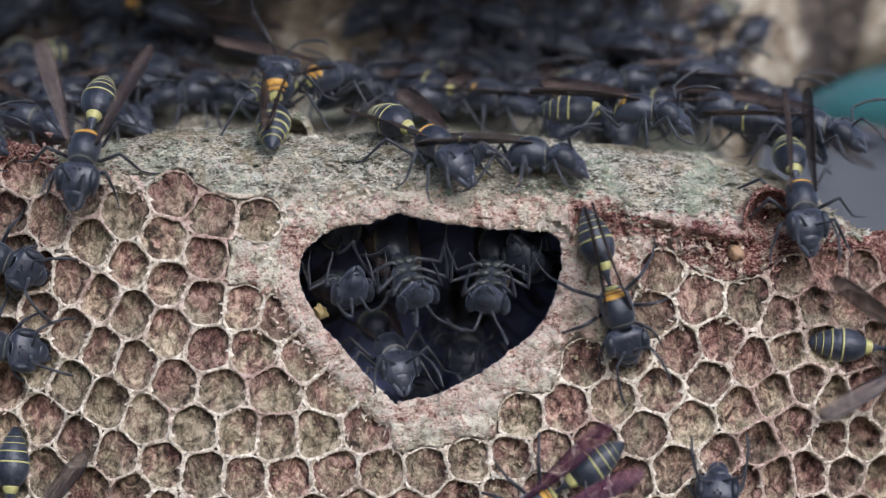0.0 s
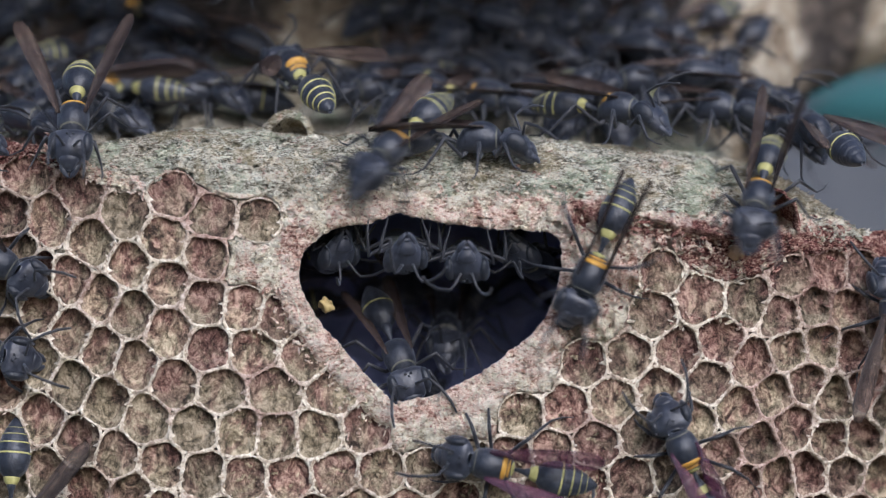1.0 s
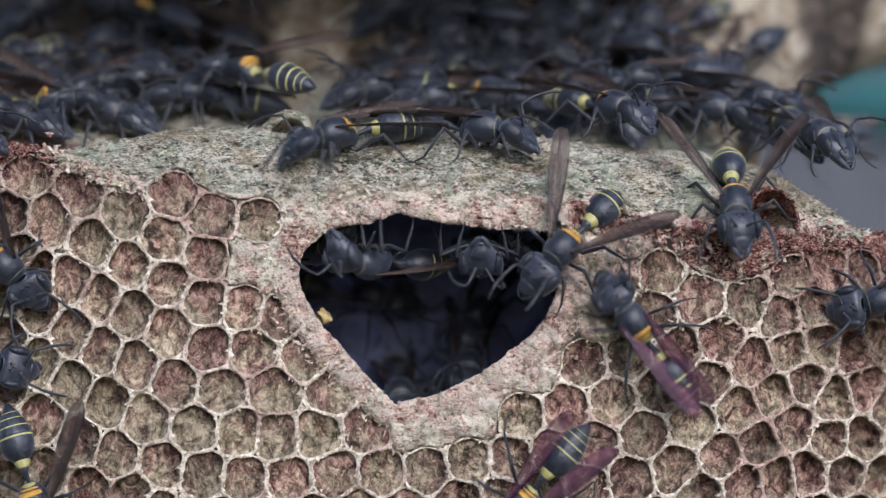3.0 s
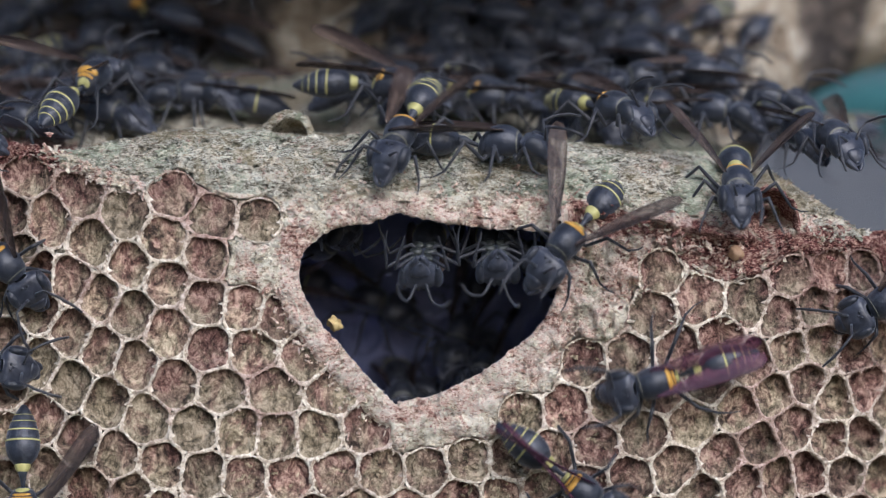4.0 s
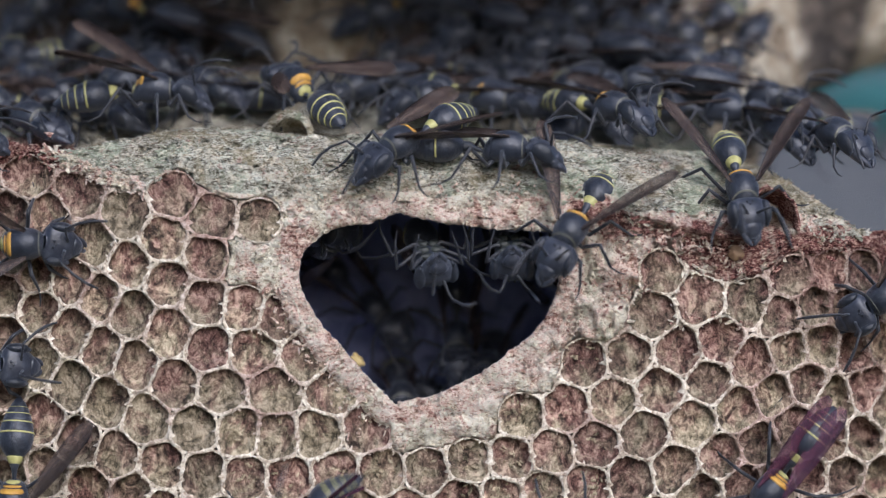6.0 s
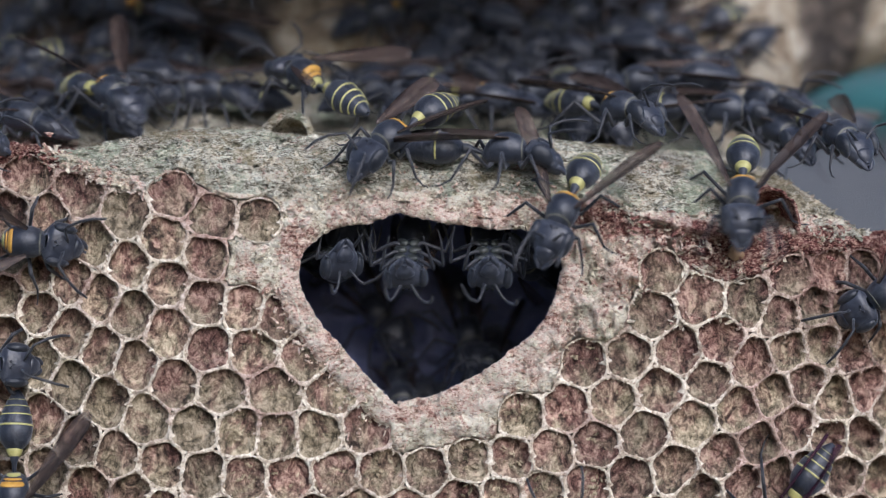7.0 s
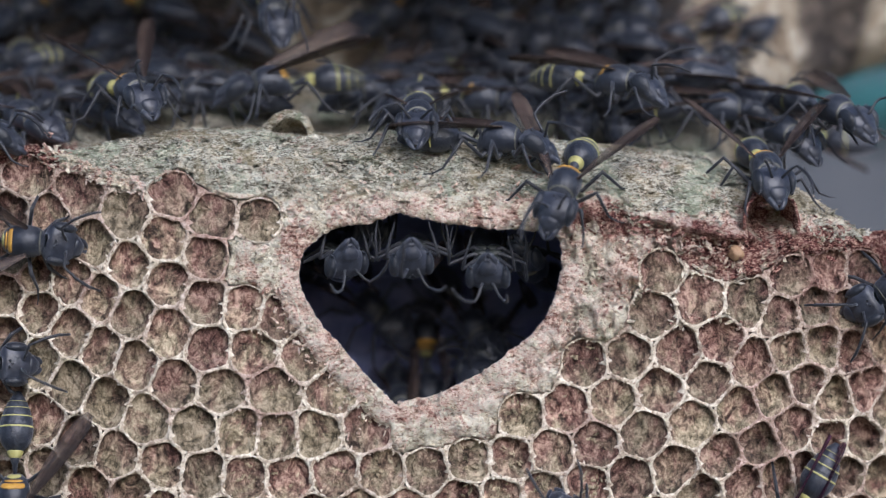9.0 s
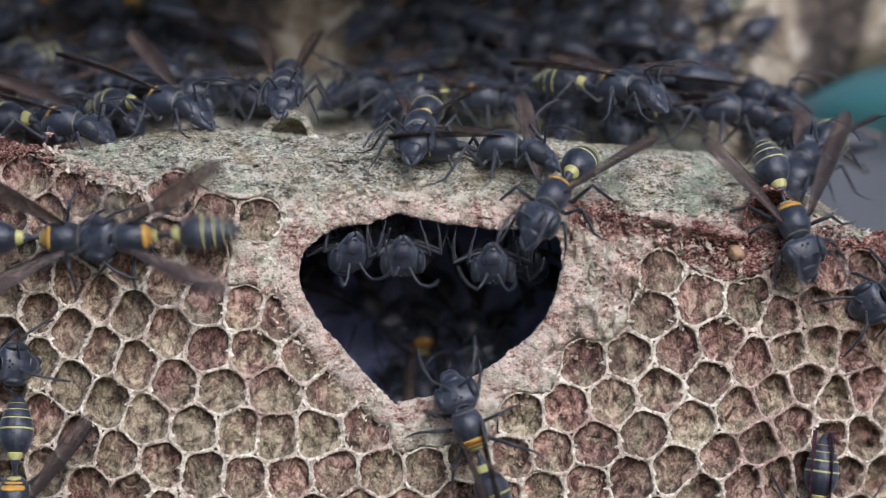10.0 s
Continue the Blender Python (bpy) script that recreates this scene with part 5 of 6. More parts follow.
CROWD.append((wasp("blue-black wasp in the crowd behind the nest shoulder", wings=6, lift=-3, slim=True, gaster=-4, sway=6, nod=35, group="crowd of wasps", bands=0, plain=True), spot(17.9, 18, 13.8, -40, 66)))
CROWD.append((wasp("blue-black wasp in the crowd behind the nest shoulder", wings=8, lift=-3, slim=True, gaster=2, sway=-6, nod=40, group="crowd of wasps", bands=1, plain=True), spot(19.5, 12, 10.1, -15, 74)))
CROWD.append((wasp("blue-black wasp in the crowd behind the nest shoulder", wings=5, lift=-3, slim=True, gaster=-5, sway=8, nod=30, group="crowd of wasps", bands=0, plain=True), spot(22.8, 16, 11.3, -30, 70)))
CROWD.append((wasp("blue-black wasp in the crowd behind the nest shoulder", wings=9, lift=-3, slim=True, gaster=3, sway=4, nod=40, group="crowd of wasps", bands=1, plain=True), spot(24.1, 10, 8.4, -55, 72)))
CROWD.append((wasp("blue-black wasp in the crowd behind the nest shoulder", wings=5, lift=-3, slim=True, gaster=-3, sway=-5, nod=35, group="crowd of wasps", bands=0, plain=True), spot(14, 14, 12.2, -165, 70)))

def build_pellet():
    bm = bmesh.new()
    bmesh.ops.create_icosphere(bm, subdivisions=3, radius=0.46 * MM)
    for v in bm.verts:
        p = v.co / MM
        v.co *= 1 + 0.8 * grain(p.x, p.y, p.z, 2.4)
    me = bpy.data.meshes.new("food_pellet")
    bm.to_mesh(me)
    bm.free()
    me.materials.append(STRAW)
    me.polygons.foreach_set("use_smooth", [True] * len(me.polygons))
    return tagged(new("food_pellet", me), "small cream food pellet carried in the nest mouth", "food pellet")


PELLET = build_pellet()


def stir(thing, rows, seed):
    """The legs stride while the wasp walks, and its feelers play all the time."""
    rnd = random.Random(seed)
    walk(thing, rows)
    times = [k / 10 for k in range(101)]
    places = [m.translation for _, m in rows]
    keys = [t for t, _ in rows]
    at = [Vector([float(np.interp(t, keys, [p[c] for p in places])) for c in range(3)]) for t in times]
    pace = [(at[min(k + 1, 100)] - at[max(k - 1, 0)]).length / MM / 2 for k in range(101)]
    legs = [o for o in thing.children if o.name.startswith("leg")]
    for n, leg in enumerate(legs):
        hip, base, flip = tuple(leg["hip"]), leg.matrix_basis.copy(), (n + (n // 3)) % 2
        track, phase = [], 0.0
        for k, t in enumerate(times):
            phase += min(2.2, 1.1 * pace[k])
            swing = min(1.0, pace[k] * 1.2 + 0.05)
            track.append((t, turn_about(hip, 6 * swing * math.cos(phase + 3.14 * flip), 0, 17 * swing * math.sin(phase + 3.14 * flip)) @ base))
        walk(leg, track)
    for head in [o for o in thing.children if o.name.startswith("head")]:
        for f in [o for o in head.children if o.name.startswith("antenna")]:
            base = f.matrix_basis.copy()
            walk(f, [(k * 0.25, turn_about((0.25, 0.28 if base.translation.y >= 0 else -0.28, 0.7), rnd.uniform(-10, 10), rnd.uniform(-16, 16), rnd.uniform(-10, 10)) @ base) for k in range(41)])


def shuffle(thing, m, seed):
    """A wasp of the crowd: it mostly stands, and now and then steps or turns a little."""
    rnd = random.Random(seed)
    rows, here, t = [(0.0, m)], m, rnd.uniform(0.5, 2.5)
    while t < 9.2:
        rows.append((t, here))
        here = m @ pose(rnd.uniform(-0.8, 0.8) * MM, rnd.uniform(-0.6, 0.6) * MM, 0, 0, 0, rnd.uniform(-14, 14))
        t += rnd.uniform(0.3, 0.7)
        rows.append((t, here))
        t += rnd.uniform(0.8, 2.5)
    rows.append((10.0, here))
    walk(thing, rows)


def fold(thing, rows):
    """The wings close towards the back by some degrees, time by time, and stand on edge as they close."""
    for w in [o for o in thing.children if o.name.startswith("wing")]:
        base = w.matrix_basis.copy()
        side = 1 if base.translation.y > 0 else -1
        root = (0.35, side * 0.85, 0.85)
        walk(w, [(t, turn_about(root, side * roll, 0, 0) @ turn_about(root, 0, 0, side * d) @ base) for t, d, roll in rows])


def motions():
    stir(guard, [(0.0, spot(11.42, -1.9, -3.86, -73, 0)), (0.3, spot(11.42, -1.9, -3.52, -77, 0)), (0.6, spot(11.08, -1.9, -3.11, -83, 0)),
          (0.9, spot(10.45, -1.9, -2.37, -98, 0)), (1.0, spot(9.68, -1.9, -1.63, -114, 0)), (1.2, spot(8.27, -1.9, -1.71, -129.666, 8.8)),
          (1.5, spot(7.04, -1.9, -0.15, -147.055, 22)), (1.8, spot(6.71, -1.9, 0, -149.988, 23)), (2.1, spot(6.52, -1.9, 0, -147.708, 24)),
          (2.4, spot(6.56, -1.9, 0.19, -145.415, 25)), (2.7, spot(7.6, -1.9, 0.04, -135.187, 25)), (3.8, spot(8.08, -1.9, 0.52, -127.507, 28)),
          (4.5, spot(8.23, -1.9, 0.59, -126.38, 28.6)), (5.0, spot(8.45, -1.9, 0.59, -126.275, 29)), (5.4, spot(9.25, -1.9, 1.08, -117.106, 35)),
          (5.7, spot(8.88, -1.9, 1.26, -116.521, 37)), (6.8, spot(7.9, -1.9, 2, -117.49, 42)), (7.2, spot(7.9, -1.9, 2.93, -102.389, 40)),
          (7.6, spot(8.34, -1.9, 2.78, -108.495, 38)), (8.0, spot(8.9, -1.8, 3.38, -92.365, 38)), (8.4, spot(8.71, -1.9, 2.85, -91.618, 36)),
          (8.8, spot(7.94, -1.7, 4.01, -100.729, 45)), (9.0, spot(8.03, -1.5, 4.27, -106.685, 50)), (9.2, spot(7.92, -1.5, 4.27, -111.042, 52)),
          (9.4, spot(8.1, -1.5, 4.42, -110.609, 53)), (9.6, spot(7.53, -1.7, 3.75, -113.44, 50)), (10.0, spot(7.27, -1.8, 3.56, -115.499, 45))], 57)
    stir(ledge_wasp, [(0.0, spot(23.95, 1.2, 3.44, -86.46, 45)), (0.3, spot(22.58, 0.9, 3.58, -85.165, 53)), (0.6, spot(22.96, 1.2, 3.93, -76.031, 52)),
          (0.9, spot(21.7, 0.2, 3.04, -86.781, 50)), (1.0, spot(20.96, 0.3, 3.49, -104.505, 44.7)), (1.2, spot(18.87, 0.1, 3.98, -136.699, 34)),
          (1.5, spot(18.06, -0.5, 3.55, -138.636, 40)), (1.8, spot(18.29, -0.4, 3.59, -138.636, 40)), (2.1, spot(17.82, -1, 2.57, -116.449, 40)),
          (2.4, spot(18.24, -1, 2.76, -114.909, 42)), (2.7, spot(19.13, -0.6, 2.84, -91.439, 44)), (3.8, spot(19.57, 0.6, 4.33, -93.272, 66)),
          (4.5, spot(19.76, 0.9, 4.56, -94.732, 62)), (5.0, spot(19.57, 0.6, 4.37, -93.008, 60)), (5.7, spot(20.23, 1, 4.26, -78.444, 51)),
          (6.8, spot(18.57, -0.3, 3.59, -109.814, 45)), (7.2, spot(21.2, 0.7, 3.88, -82.544, 52)), (7.6, spot(21.1, 0.8, 4.03, -85.506, 56)),
          (8.0, spot(22.58, 1.7, 4.55, -59.522, 58)), (8.4, spot(22.76, 1.4, 4.2, -55.645, 55)), (8.8, spot(21.94, 3.5, 5.97, -85, 72)),
          (9.0, spot(21.75, 2.6, 5.48, -85, 70)), (9.4, spot(21.39, 1.3, 4.54, -93.618, 59)), (9.6, spot(21.48, 0.5, 3.61, -88.714, 50)),
          (9.8, spot(21.88, 0.7, 3.73, -85.977, 48)), (9.9, spot(23.31, 0.4, 2.44, -72.117, 37)), (10.0, spot(23.24, 0.2, 1.91, -75.548, 26))], 30)
    stir(comb_wasp, [(0.0, spot(6.17, -1.36, -16.89, -145, 0)), (0.3, spot(4.42, -1.48, -15.94, -178, 0)), (0.6, spot(3.64, -1.66, -14.22, -195, 0)),
          (0.9, spot(3.34, -1.66, -14.22, -192, 0)), (1.2, spot(3.04, -1.67, -14.14, -192, 0)), (1.5, spot(2.97, -1.63, -14.59, -180, 0)),
          (1.8, spot(2.97, -1.6, -14.89, -174, 0)), (2.1, spot(3.27, -1.57, -15.19, -172, 0)), (2.4, spot(3.2, -1.54, -15.38, -170, 0)),
          (2.7, spot(3.87, -1.49, -15.87, -162, 0)), (3.2, spot(5.99, -1.3, -17.26, -105, 0)), (3.8, spot(8.96, -1.47, -16.02, -48, 0)),
          (4.0, spot(9.14, -1.49, -15.87, -38, 0)), (4.2, spot(12.02, -1.81, -11.8, 27, 0)), (4.3, spot(12.32, -1.8, -12.02, 22, 0)),
          (4.4, spot(10.83, -1.84, -10.72, 45, 0)), (4.5, spot(11.2, -1.82, -11.5, 45, 0)), (4.6, spot(13.17, -1.72, -13.03, 55, 0)),
          (4.7, spot(12.09, -1.82, -11.68, 45, 0)), (4.8, spot(7.12, -1.84, -10.61, 97, 0)), (4.9, spot(5.82, -1.85, -10.27, 115, 0)),
          (5.0, spot(4.97, -1.85, -8.16, 115, 0)), (5.1, spot(2.52, -1.85, -6.9, 113, 0)), (5.2, spot(2.15, -1.85, -7.12, 118, 0)),
          (5.3, spot(-0.59, -1.82, -11.57, 180, 0)), (5.5, spot(-4.64, -1.8, -12.06, 180, 0)), (5.7, spot(-7.28, -1.64, -14.48, 204, 0)),
          (6.3, spot(-13.23, -0.56, -21.27, 215, 0)), (10.0, spot(-13.65, -0, -23.59, 215, 0))], 49)
    stir(purple_wasp, [(0.0, spot(18.16, -0.57, -18.27, 90, 0)), (0.3, spot(17.98, -0.88, -17.28, 90, 0)), (0.6, spot(17.22, -1.05, -16.89, 92, 0)),
          (0.9, spot(15.46, -1.54, -13.34, 112, 0)), (1.0, spot(15.91, -1.48, -13.34, 115, 0)), (1.2, spot(15.3, -1.59, -12.78, 128, 0)),
          (1.5, spot(15.22, -1.63, -12.07, 105, 0)), (1.8, spot(15.45, -1.66, -7.09, 95, 0)), (2.1, spot(13.65, -1.8, -5.16, 108, 0)),
          (2.4, spot(12.53, -1.84, -3.56, 107, 0)), (2.7, spot(12.53, -1.84, -3.49, 107, 0)), (3.2, spot(12.83, -1.84, -6.64, 150, 0)),
          (3.8, spot(14.85, -1.71, -9.91, 197, 0)), (4.0, spot(14.06, -1.78, -8.72, 196, 0)), (4.2, spot(14.62, -1.73, -7.27, 185, 0)),
          (4.3, spot(15.56, -1.64, -8.21, 184, 0)), (4.4, spot(16.23, -1.56, -8.36, 182, 0)), (4.5, spot(16.35, -1.55, -8.32, 180, 0)),
          (4.6, spot(18.28, -1.23, -8.38, 182, 0)), (4.7, spot(17.71, -1.34, -8.18, 183, 0)), (4.8, spot(18.39, -1.21, -8.75, 186, 0)),
          (4.9, spot(17.52, -1.37, -9.11, 213, 0)), (5.0, spot(20.54, -0.72, -11.16, 234, 0)), (5.1, spot(20.46, -0.71, -11.95, 237, 0)),
          (5.2, spot(20.86, -0.54, -13.31, 235, 0)), (5.3, spot(21.75, -0.29, -13.51, 234, 0)), (5.5, spot(21.46, -0.23, -15.17, 228, 0)),
          (5.7, spot(21.62, -0.16, -15.44, 231, 0)), (6.8, spot(21.79, 0.33, -18.45, 232, 0)), (7.5, spot(21.29, 0.2, -18.62, 232, 0)),
          (9.0, spot(22.87, 0.75, -19.09, 240, 0)), (10.0, spot(24.79, 1.25, -19.41, 263, 0))], 80)
    stir(corner_wasp, [(0.0, spot(-29.06, 1.09, -18.93, -92, 0)), (1.0, spot(-28.97, 0.98, -18.294, -92, 0)), (2.5, spot(-26.96, 0.24, -16.901, -68, 0)),
          (4.5, spot(-28.4, 0.73, -17.51, -92, 0)), (5.5, spot(-28.71, 0.77, -17.204, -92, 0)), (7.2, spot(-28.61, 0.62, -16.38, -90, 0)),
          (10.0, spot(-28.57, 0.61, -16.64, -90, 0))], 32)
    stir(left_wasp, [(0.0, spot(-30.11, 0.84, -0.41, -22, 0)), (2.5, spot(-29.31, 0.57, -1.02, -42, 0)), (4.5, spot(-29.19, 0.54, -0.79, -48, 0)),
          (5.2, spot(-28.72, 0.39, -0.34, -10, 0)), (5.5, spot(-28.12, 0.21, 0.04, 2, 0)), (7.2, spot(-27.85, 0.12, 0.49, -4, 0)),
          (9.6, spot(-27.85, 0.12, 0.56, -2, 0)), (9.8, spot(-26.67, -0.21, 0.64, 0, 0)), (10.0, spot(-25.26, -0.56, 0.75, 0, 0))], 17)
    stir(lower_left_wasp, [(0.0, spot(-30.31, 0.9, -6.37, -10, 0)), (2.0, spot(-30.92, 1.11, -7.13, -15, 0)), (4.5, spot(-30.92, 1.11, -7.51, -10, 0)),
          (10.0, spot(-31.04, 1.16, -7.51, -5, 0))], 16)
    stir(right_wasp, [(0.0, spot(31.51, 3.34, -6.88, -5, 0)), (0.3, spot(31.43, 2.57, -4.72, 50, 0)), (0.6, spot(30.93, 2.35, -4.53, 90, 0)),
          (1.0, spot(30.44, 2.12, -4.52, 102, 0)), (2.5, spot(29.51, 1.98, -3.41, 175, 0)), (3.8, spot(29.92, 2.16, -3.41, 208, 0)),
          (5.5, spot(29.84, 2.12, -3.22, 214, 0)), (7.5, spot(30.03, 2.57, -2.66, 216, 0)), (10.0, spot(30.98, 3.03, -2.48, 210, 0))], 44)
    stir(shoulder_wasp, [(0.0, spot(-23.69, -0.6, 6.69, -96.567, 35)), (0.2, spot(-23.7, -0.5, 6.77, -95.743, 35)), (0.4, spot(-24.05, 0.6, 7.87, -52.546, 50)),
          (0.6, spot(-24.16, 0.6, 7.87, -52.546, 50)), (0.8, spot(-24.6, 1, 8.71, -87.169, 45)), (1.0, spot(-24.67, 1, 8.71, -88.585, 45)),
          (1.5, spot(-27.44, 14.3, 11.24, -60, 75)), (2.7, spot(-27.71, 12.1, 10.3, -10, 75)), (3.8, spot(-24.72, 8, 12.03, 66.364, 65)),
          (4.5, spot(-23.34, 8, 11.91, 64.856, 65)), (5.0, spot(-21.46, 8, 12.22, 25, 72)), (5.5, spot(-20, 8, 11.44, 5, 75)),
          (6.8, spot(-21.33, 7, 10.98, -20, 75)), (7.1, spot(-23.6, 7, 10.9, -70, 74)), (7.5, spot(-24.1, 6.5, 11.2, -85, 72)),
          (7.8, spot(-23.27, 6, 10.72, -62, 75)), (8.0, spot(-22.22, 6, 10.92, -64, 75)), (8.6, spot(-22.11, 6, 10.99, -66, 76)),
          (9.0, spot(-21.44, 6, 10.99, -60, 78)), (9.3, spot(-21.13, 6, 10.72, -50, 78)), (10.0, spot(-19.05, 5.5, 10.1, -30, 78))], 63)
    stir(leaving_wasp, [(0.0, spot(-11.36, 5, 11.24, 90, 50)), (0.1, spot(-11.9, 5, 11.63, 99.772, 50)), (0.2, spot(-12.4, 5, 11.63, 114.232, 50)),
          (0.3, spot(-13.29, 4, 10.41, 90, 25)), (0.4, spot(-13.21, 4, 9.91, 90, 20)), (0.5, spot(-16.58, 4.5, 10.69, 104.208, 28)),
          (0.6, spot(-16.19, 4.5, 10.62, 104.208, 28)), (0.7, spot(-19.65, 8, 11.44, 120.682, 45)), (0.8, spot(-20.63, 9, 11.11, 130.893, 60)),
          (1.0, spot(-24.14, 11, 11.55, 165, 70)), (1.2, spot(-26.69, 12, 11.5, 170, 72)), (1.5, spot(-29.43, 14, 11.22, 172, 75)),
          (2.7, spot(-34.5, 15, 10.26, 172, 75)), (10.0, spot(-34.91, 15, 10.26, 172, 75))], 44)
    stir(crest_wasp, [(0.0, spot(-0.6, -0.2, 7.08, -51.334, 60)), (0.2, spot(-0.71, -0.1, 7.16, -53.451, 60)), (0.4, spot(0.23, 0.9, 7.88, -85.738, 65)),
          (0.6, spot(-0.3, 0.4, 7.56, -89.154, 65)), (0.8, spot(-1.47, 0.3, 7.55, -101.792, 55)), (1.0, spot(-3.44, -0.7, 6.68, -125.264, 45)),
          (1.2, spot(-7.34, -0.2, 7.08, -155.641, 62)), (1.5, spot(-7.64, -0.2, 7.15, -157.353, 65)), (1.8, spot(-8.04, 0.3, 7.55, -176, 70)),
          (2.1, spot(-7.66, 0.3, 7.55, -178, 70)), (2.7, spot(-8.04, 0.4, 7.63, -180, 70)), (3.3, spot(-5.42, 0.5, 7.75, -116.565, 60)),
          (3.8, spot(-3.35, 0.7, 7.95, -93.865, 50)), (4.3, spot(-2.1, -0.2, 7.15, -134.812, 55)), (4.5, spot(-1.83, -0.3, 7.04, -134.812, 55)),
          (5.0, spot(-1.83, -0.3, 7.04, -134.812, 55)), (5.7, spot(-2.4, -0.3, 7.04, -137.169, 55)), (6.8, spot(-3.52, -0, 7.35, -129.323, 55)),
          (7.5, spot(-2.97, 0.4, 7.74, -129.249, 52)), (8.4, spot(-2.55, 0.7, 7.95, -116.565, 60)), (8.8, spot(-2.25, 2.6, 8.99, -100, 75)),
          (9.0, spot(-1.68, 2.7, 8.99, -90, 78)), (9.5, spot(-1.6, 2.4, 8.86, -92, 70)), (10.0, spot(-1.55, 1.6, 8.24, -95.775, 72))], 67)
    stir(low_wasp, [(0.0, spot(5.65, -0.4, 6.32, -8, 80)), (0.6, spot(3.22, -0.2, 6.78, -5, 80)), (1.0, spot(2.41, 0.4, 7.37, -5, 80)),
          (2.5, spot(2.32, 2.3, 8.59, -25, 80)), (3.8, spot(3.6, 0.2, 7.17, -12, 80)), (4.5, spot(4.17, 0.2, 7.1, -12, 80)),
          (5.5, spot(4.16, -0, 6.86, -8, 80)), (7.5, spot(4.08, -0.3, 6.59, -8, 80)), (9.0, spot(3.8, 0.5, 7.37, -14, 80)),
          (10.0, spot(3.78, -0.2, 6.78, -8, 80))], 45)
    stir(watch_wasp, [(0.0, spot(13.32, 7, 9.61, -10, 80)), (0.6, spot(12.74, 7, 9.61, -30, 80)), (1.0, spot(12.15, 7, 9.73, -30, 80)),
          (2.5, spot(11.76, 7, 9.89, -48, 80)), (4.5, spot(11.76, 7, 9.81, -50, 80)), (5.7, spot(11.64, 7, 9.81, -48, 80)),
          (7.5, spot(12.35, 7, 9.81, -40, 80)), (8.5, spot(12.22, 8, 11.44, -30, 80)), (9.0, spot(12.03, 8, 11.71, -30, 80)),
          (10.0, spot(12.1, 8, 11.36, -32, 80))], 52)
    stir(end_wasp, [(0.0, spot(25.44, 7, 8.56, -25, 75)), (0.6, spot(26.41, 7, 8.83, 60, 75)), (1.0, spot(25.63, 7, 8.24, 110, 70)),
          (1.2, spot(25.83, 7, 8.13, 50, 72)), (1.4, spot(26.02, 7, 8.05, -5, 75)), (1.5, spot(26.02, 7, 8.05, -50, 75)),
          (2.0, spot(25.87, 6, 7.89, -62, 75)), (2.5, spot(25.68, 6, 7.89, -65, 75)), (4.5, spot(26.96, 6, 7.81, -75, 75)),
          (5.5, spot(26.84, 6, 8, -60, 75)), (7.5, spot(27.43, 6, 7.81, -75, 75)), (8.8, spot(27.35, 7, 9.61, -55, 75)),
          (9.0, spot(27.16, 7, 9.61, -60, 75)), (9.2, spot(25.17, 6, 8.39, -115, 72)), (9.4, spot(24.24, 6, 8.2, -178, 72)),
          (9.7, spot(24.24, 6, 8.2, -176, 72)), (10.0, spot(24.95, 5, 6.3, -116.732, 65))], 47)
    stir(hanging_wasp, [(0.0, spot(-2.35, 1.5, -2.14, 75, -125)), (0.3, spot(-2.61, 1.5, -1.27, 85, -115)), (0.6, spot(-2.72, 1.5, -0.51, 95, -102)),
          (1.0, spot(-2.73, 1.6, -0.51, 85, -100)), (2.0, spot(-2.61, 1.6, -0.51, 80, -100)), (2.7, spot(-5.45, 1.6, -0.82, 150, -80)),
          (3.8, spot(-1.48, 1.5, -1.07, 95, -113)), (4.5, spot(-1.21, 1.5, -1.15, 95, -115)), (5.7, spot(-0.72, 1.5, -0.96, 80, -113)),
          (7.5, spot(-2.72, 1.5, -0.96, 98, -119)), (9.0, spot(-2.04, 1.5, -0.81, 92, -100)), (10.0, spot(-2.61, 1.5, -0.7, 92, -100))], 27)
    stir(second_hanging_wasp, [(0.0, spot(3.2, 1.6, -2.4, 95, -125)), (0.6, spot(2.75, 1.6, -1.5, 92, -102)), (1.0, spot(1.61, 1.6, -1.12, 90, -100)),
          (2.5, spot(1.99, 1.6, -0.66, 88, -100)), (4.5, spot(4.07, 1.6, -0.92, 88, -115)), (5.7, spot(4.64, 1.6, -0.54, 88, -113)),
          (7.5, spot(2.75, 1.6, -1.11, 90, -119)), (10.0, spot(3.32, 1.6, -1.23, 90, -100))], 23)
    stir(third_hanging_wasp, [(0.0, spot(-6.51, 3, -2.93, 80, -95)), (0.6, spot(-7.69, 5, -1.03, 70, -95)), (2.0, spot(-8.07, 5, -0.26, 70, -95)),
          (2.7, spot(-8.38, 3.5, -0.26, 40, -80)), (3.8, spot(-9.39, 8, 1.31, 70, -95)), (5.7, spot(-9.39, 8, 1.31, 70, -95)),
          (6.8, spot(-7.45, 4, -0.84, 80, -95)), (7.5, spot(-7.14, 3, -1.41, 80, -95)), (10.0, spot(-6.72, 3, -0.64, 78, -95))], 17)
    stir(floor_wasp, [(0.0, spot(-3.6, 3.5, -6.78, -75, 70)), (0.6, spot(-3.52, 3.5, -7.24, -85, 65)), (1.0, spot(-3.02, 3, -7.22, -72, 45)),
          (1.5, spot(-3.22, 3.5, -7.62, -90, 60)), (2.0, spot(-2.67, 5, -7.69, -85, 70)), (2.4, spot(-3.12, 9, -9.05, -85, 70)),
          (3.8, spot(-2.99, 13, -10.47, -85, 70)), (10.0, spot(-3.01, 14, -10.93, -85, 70))], 18)
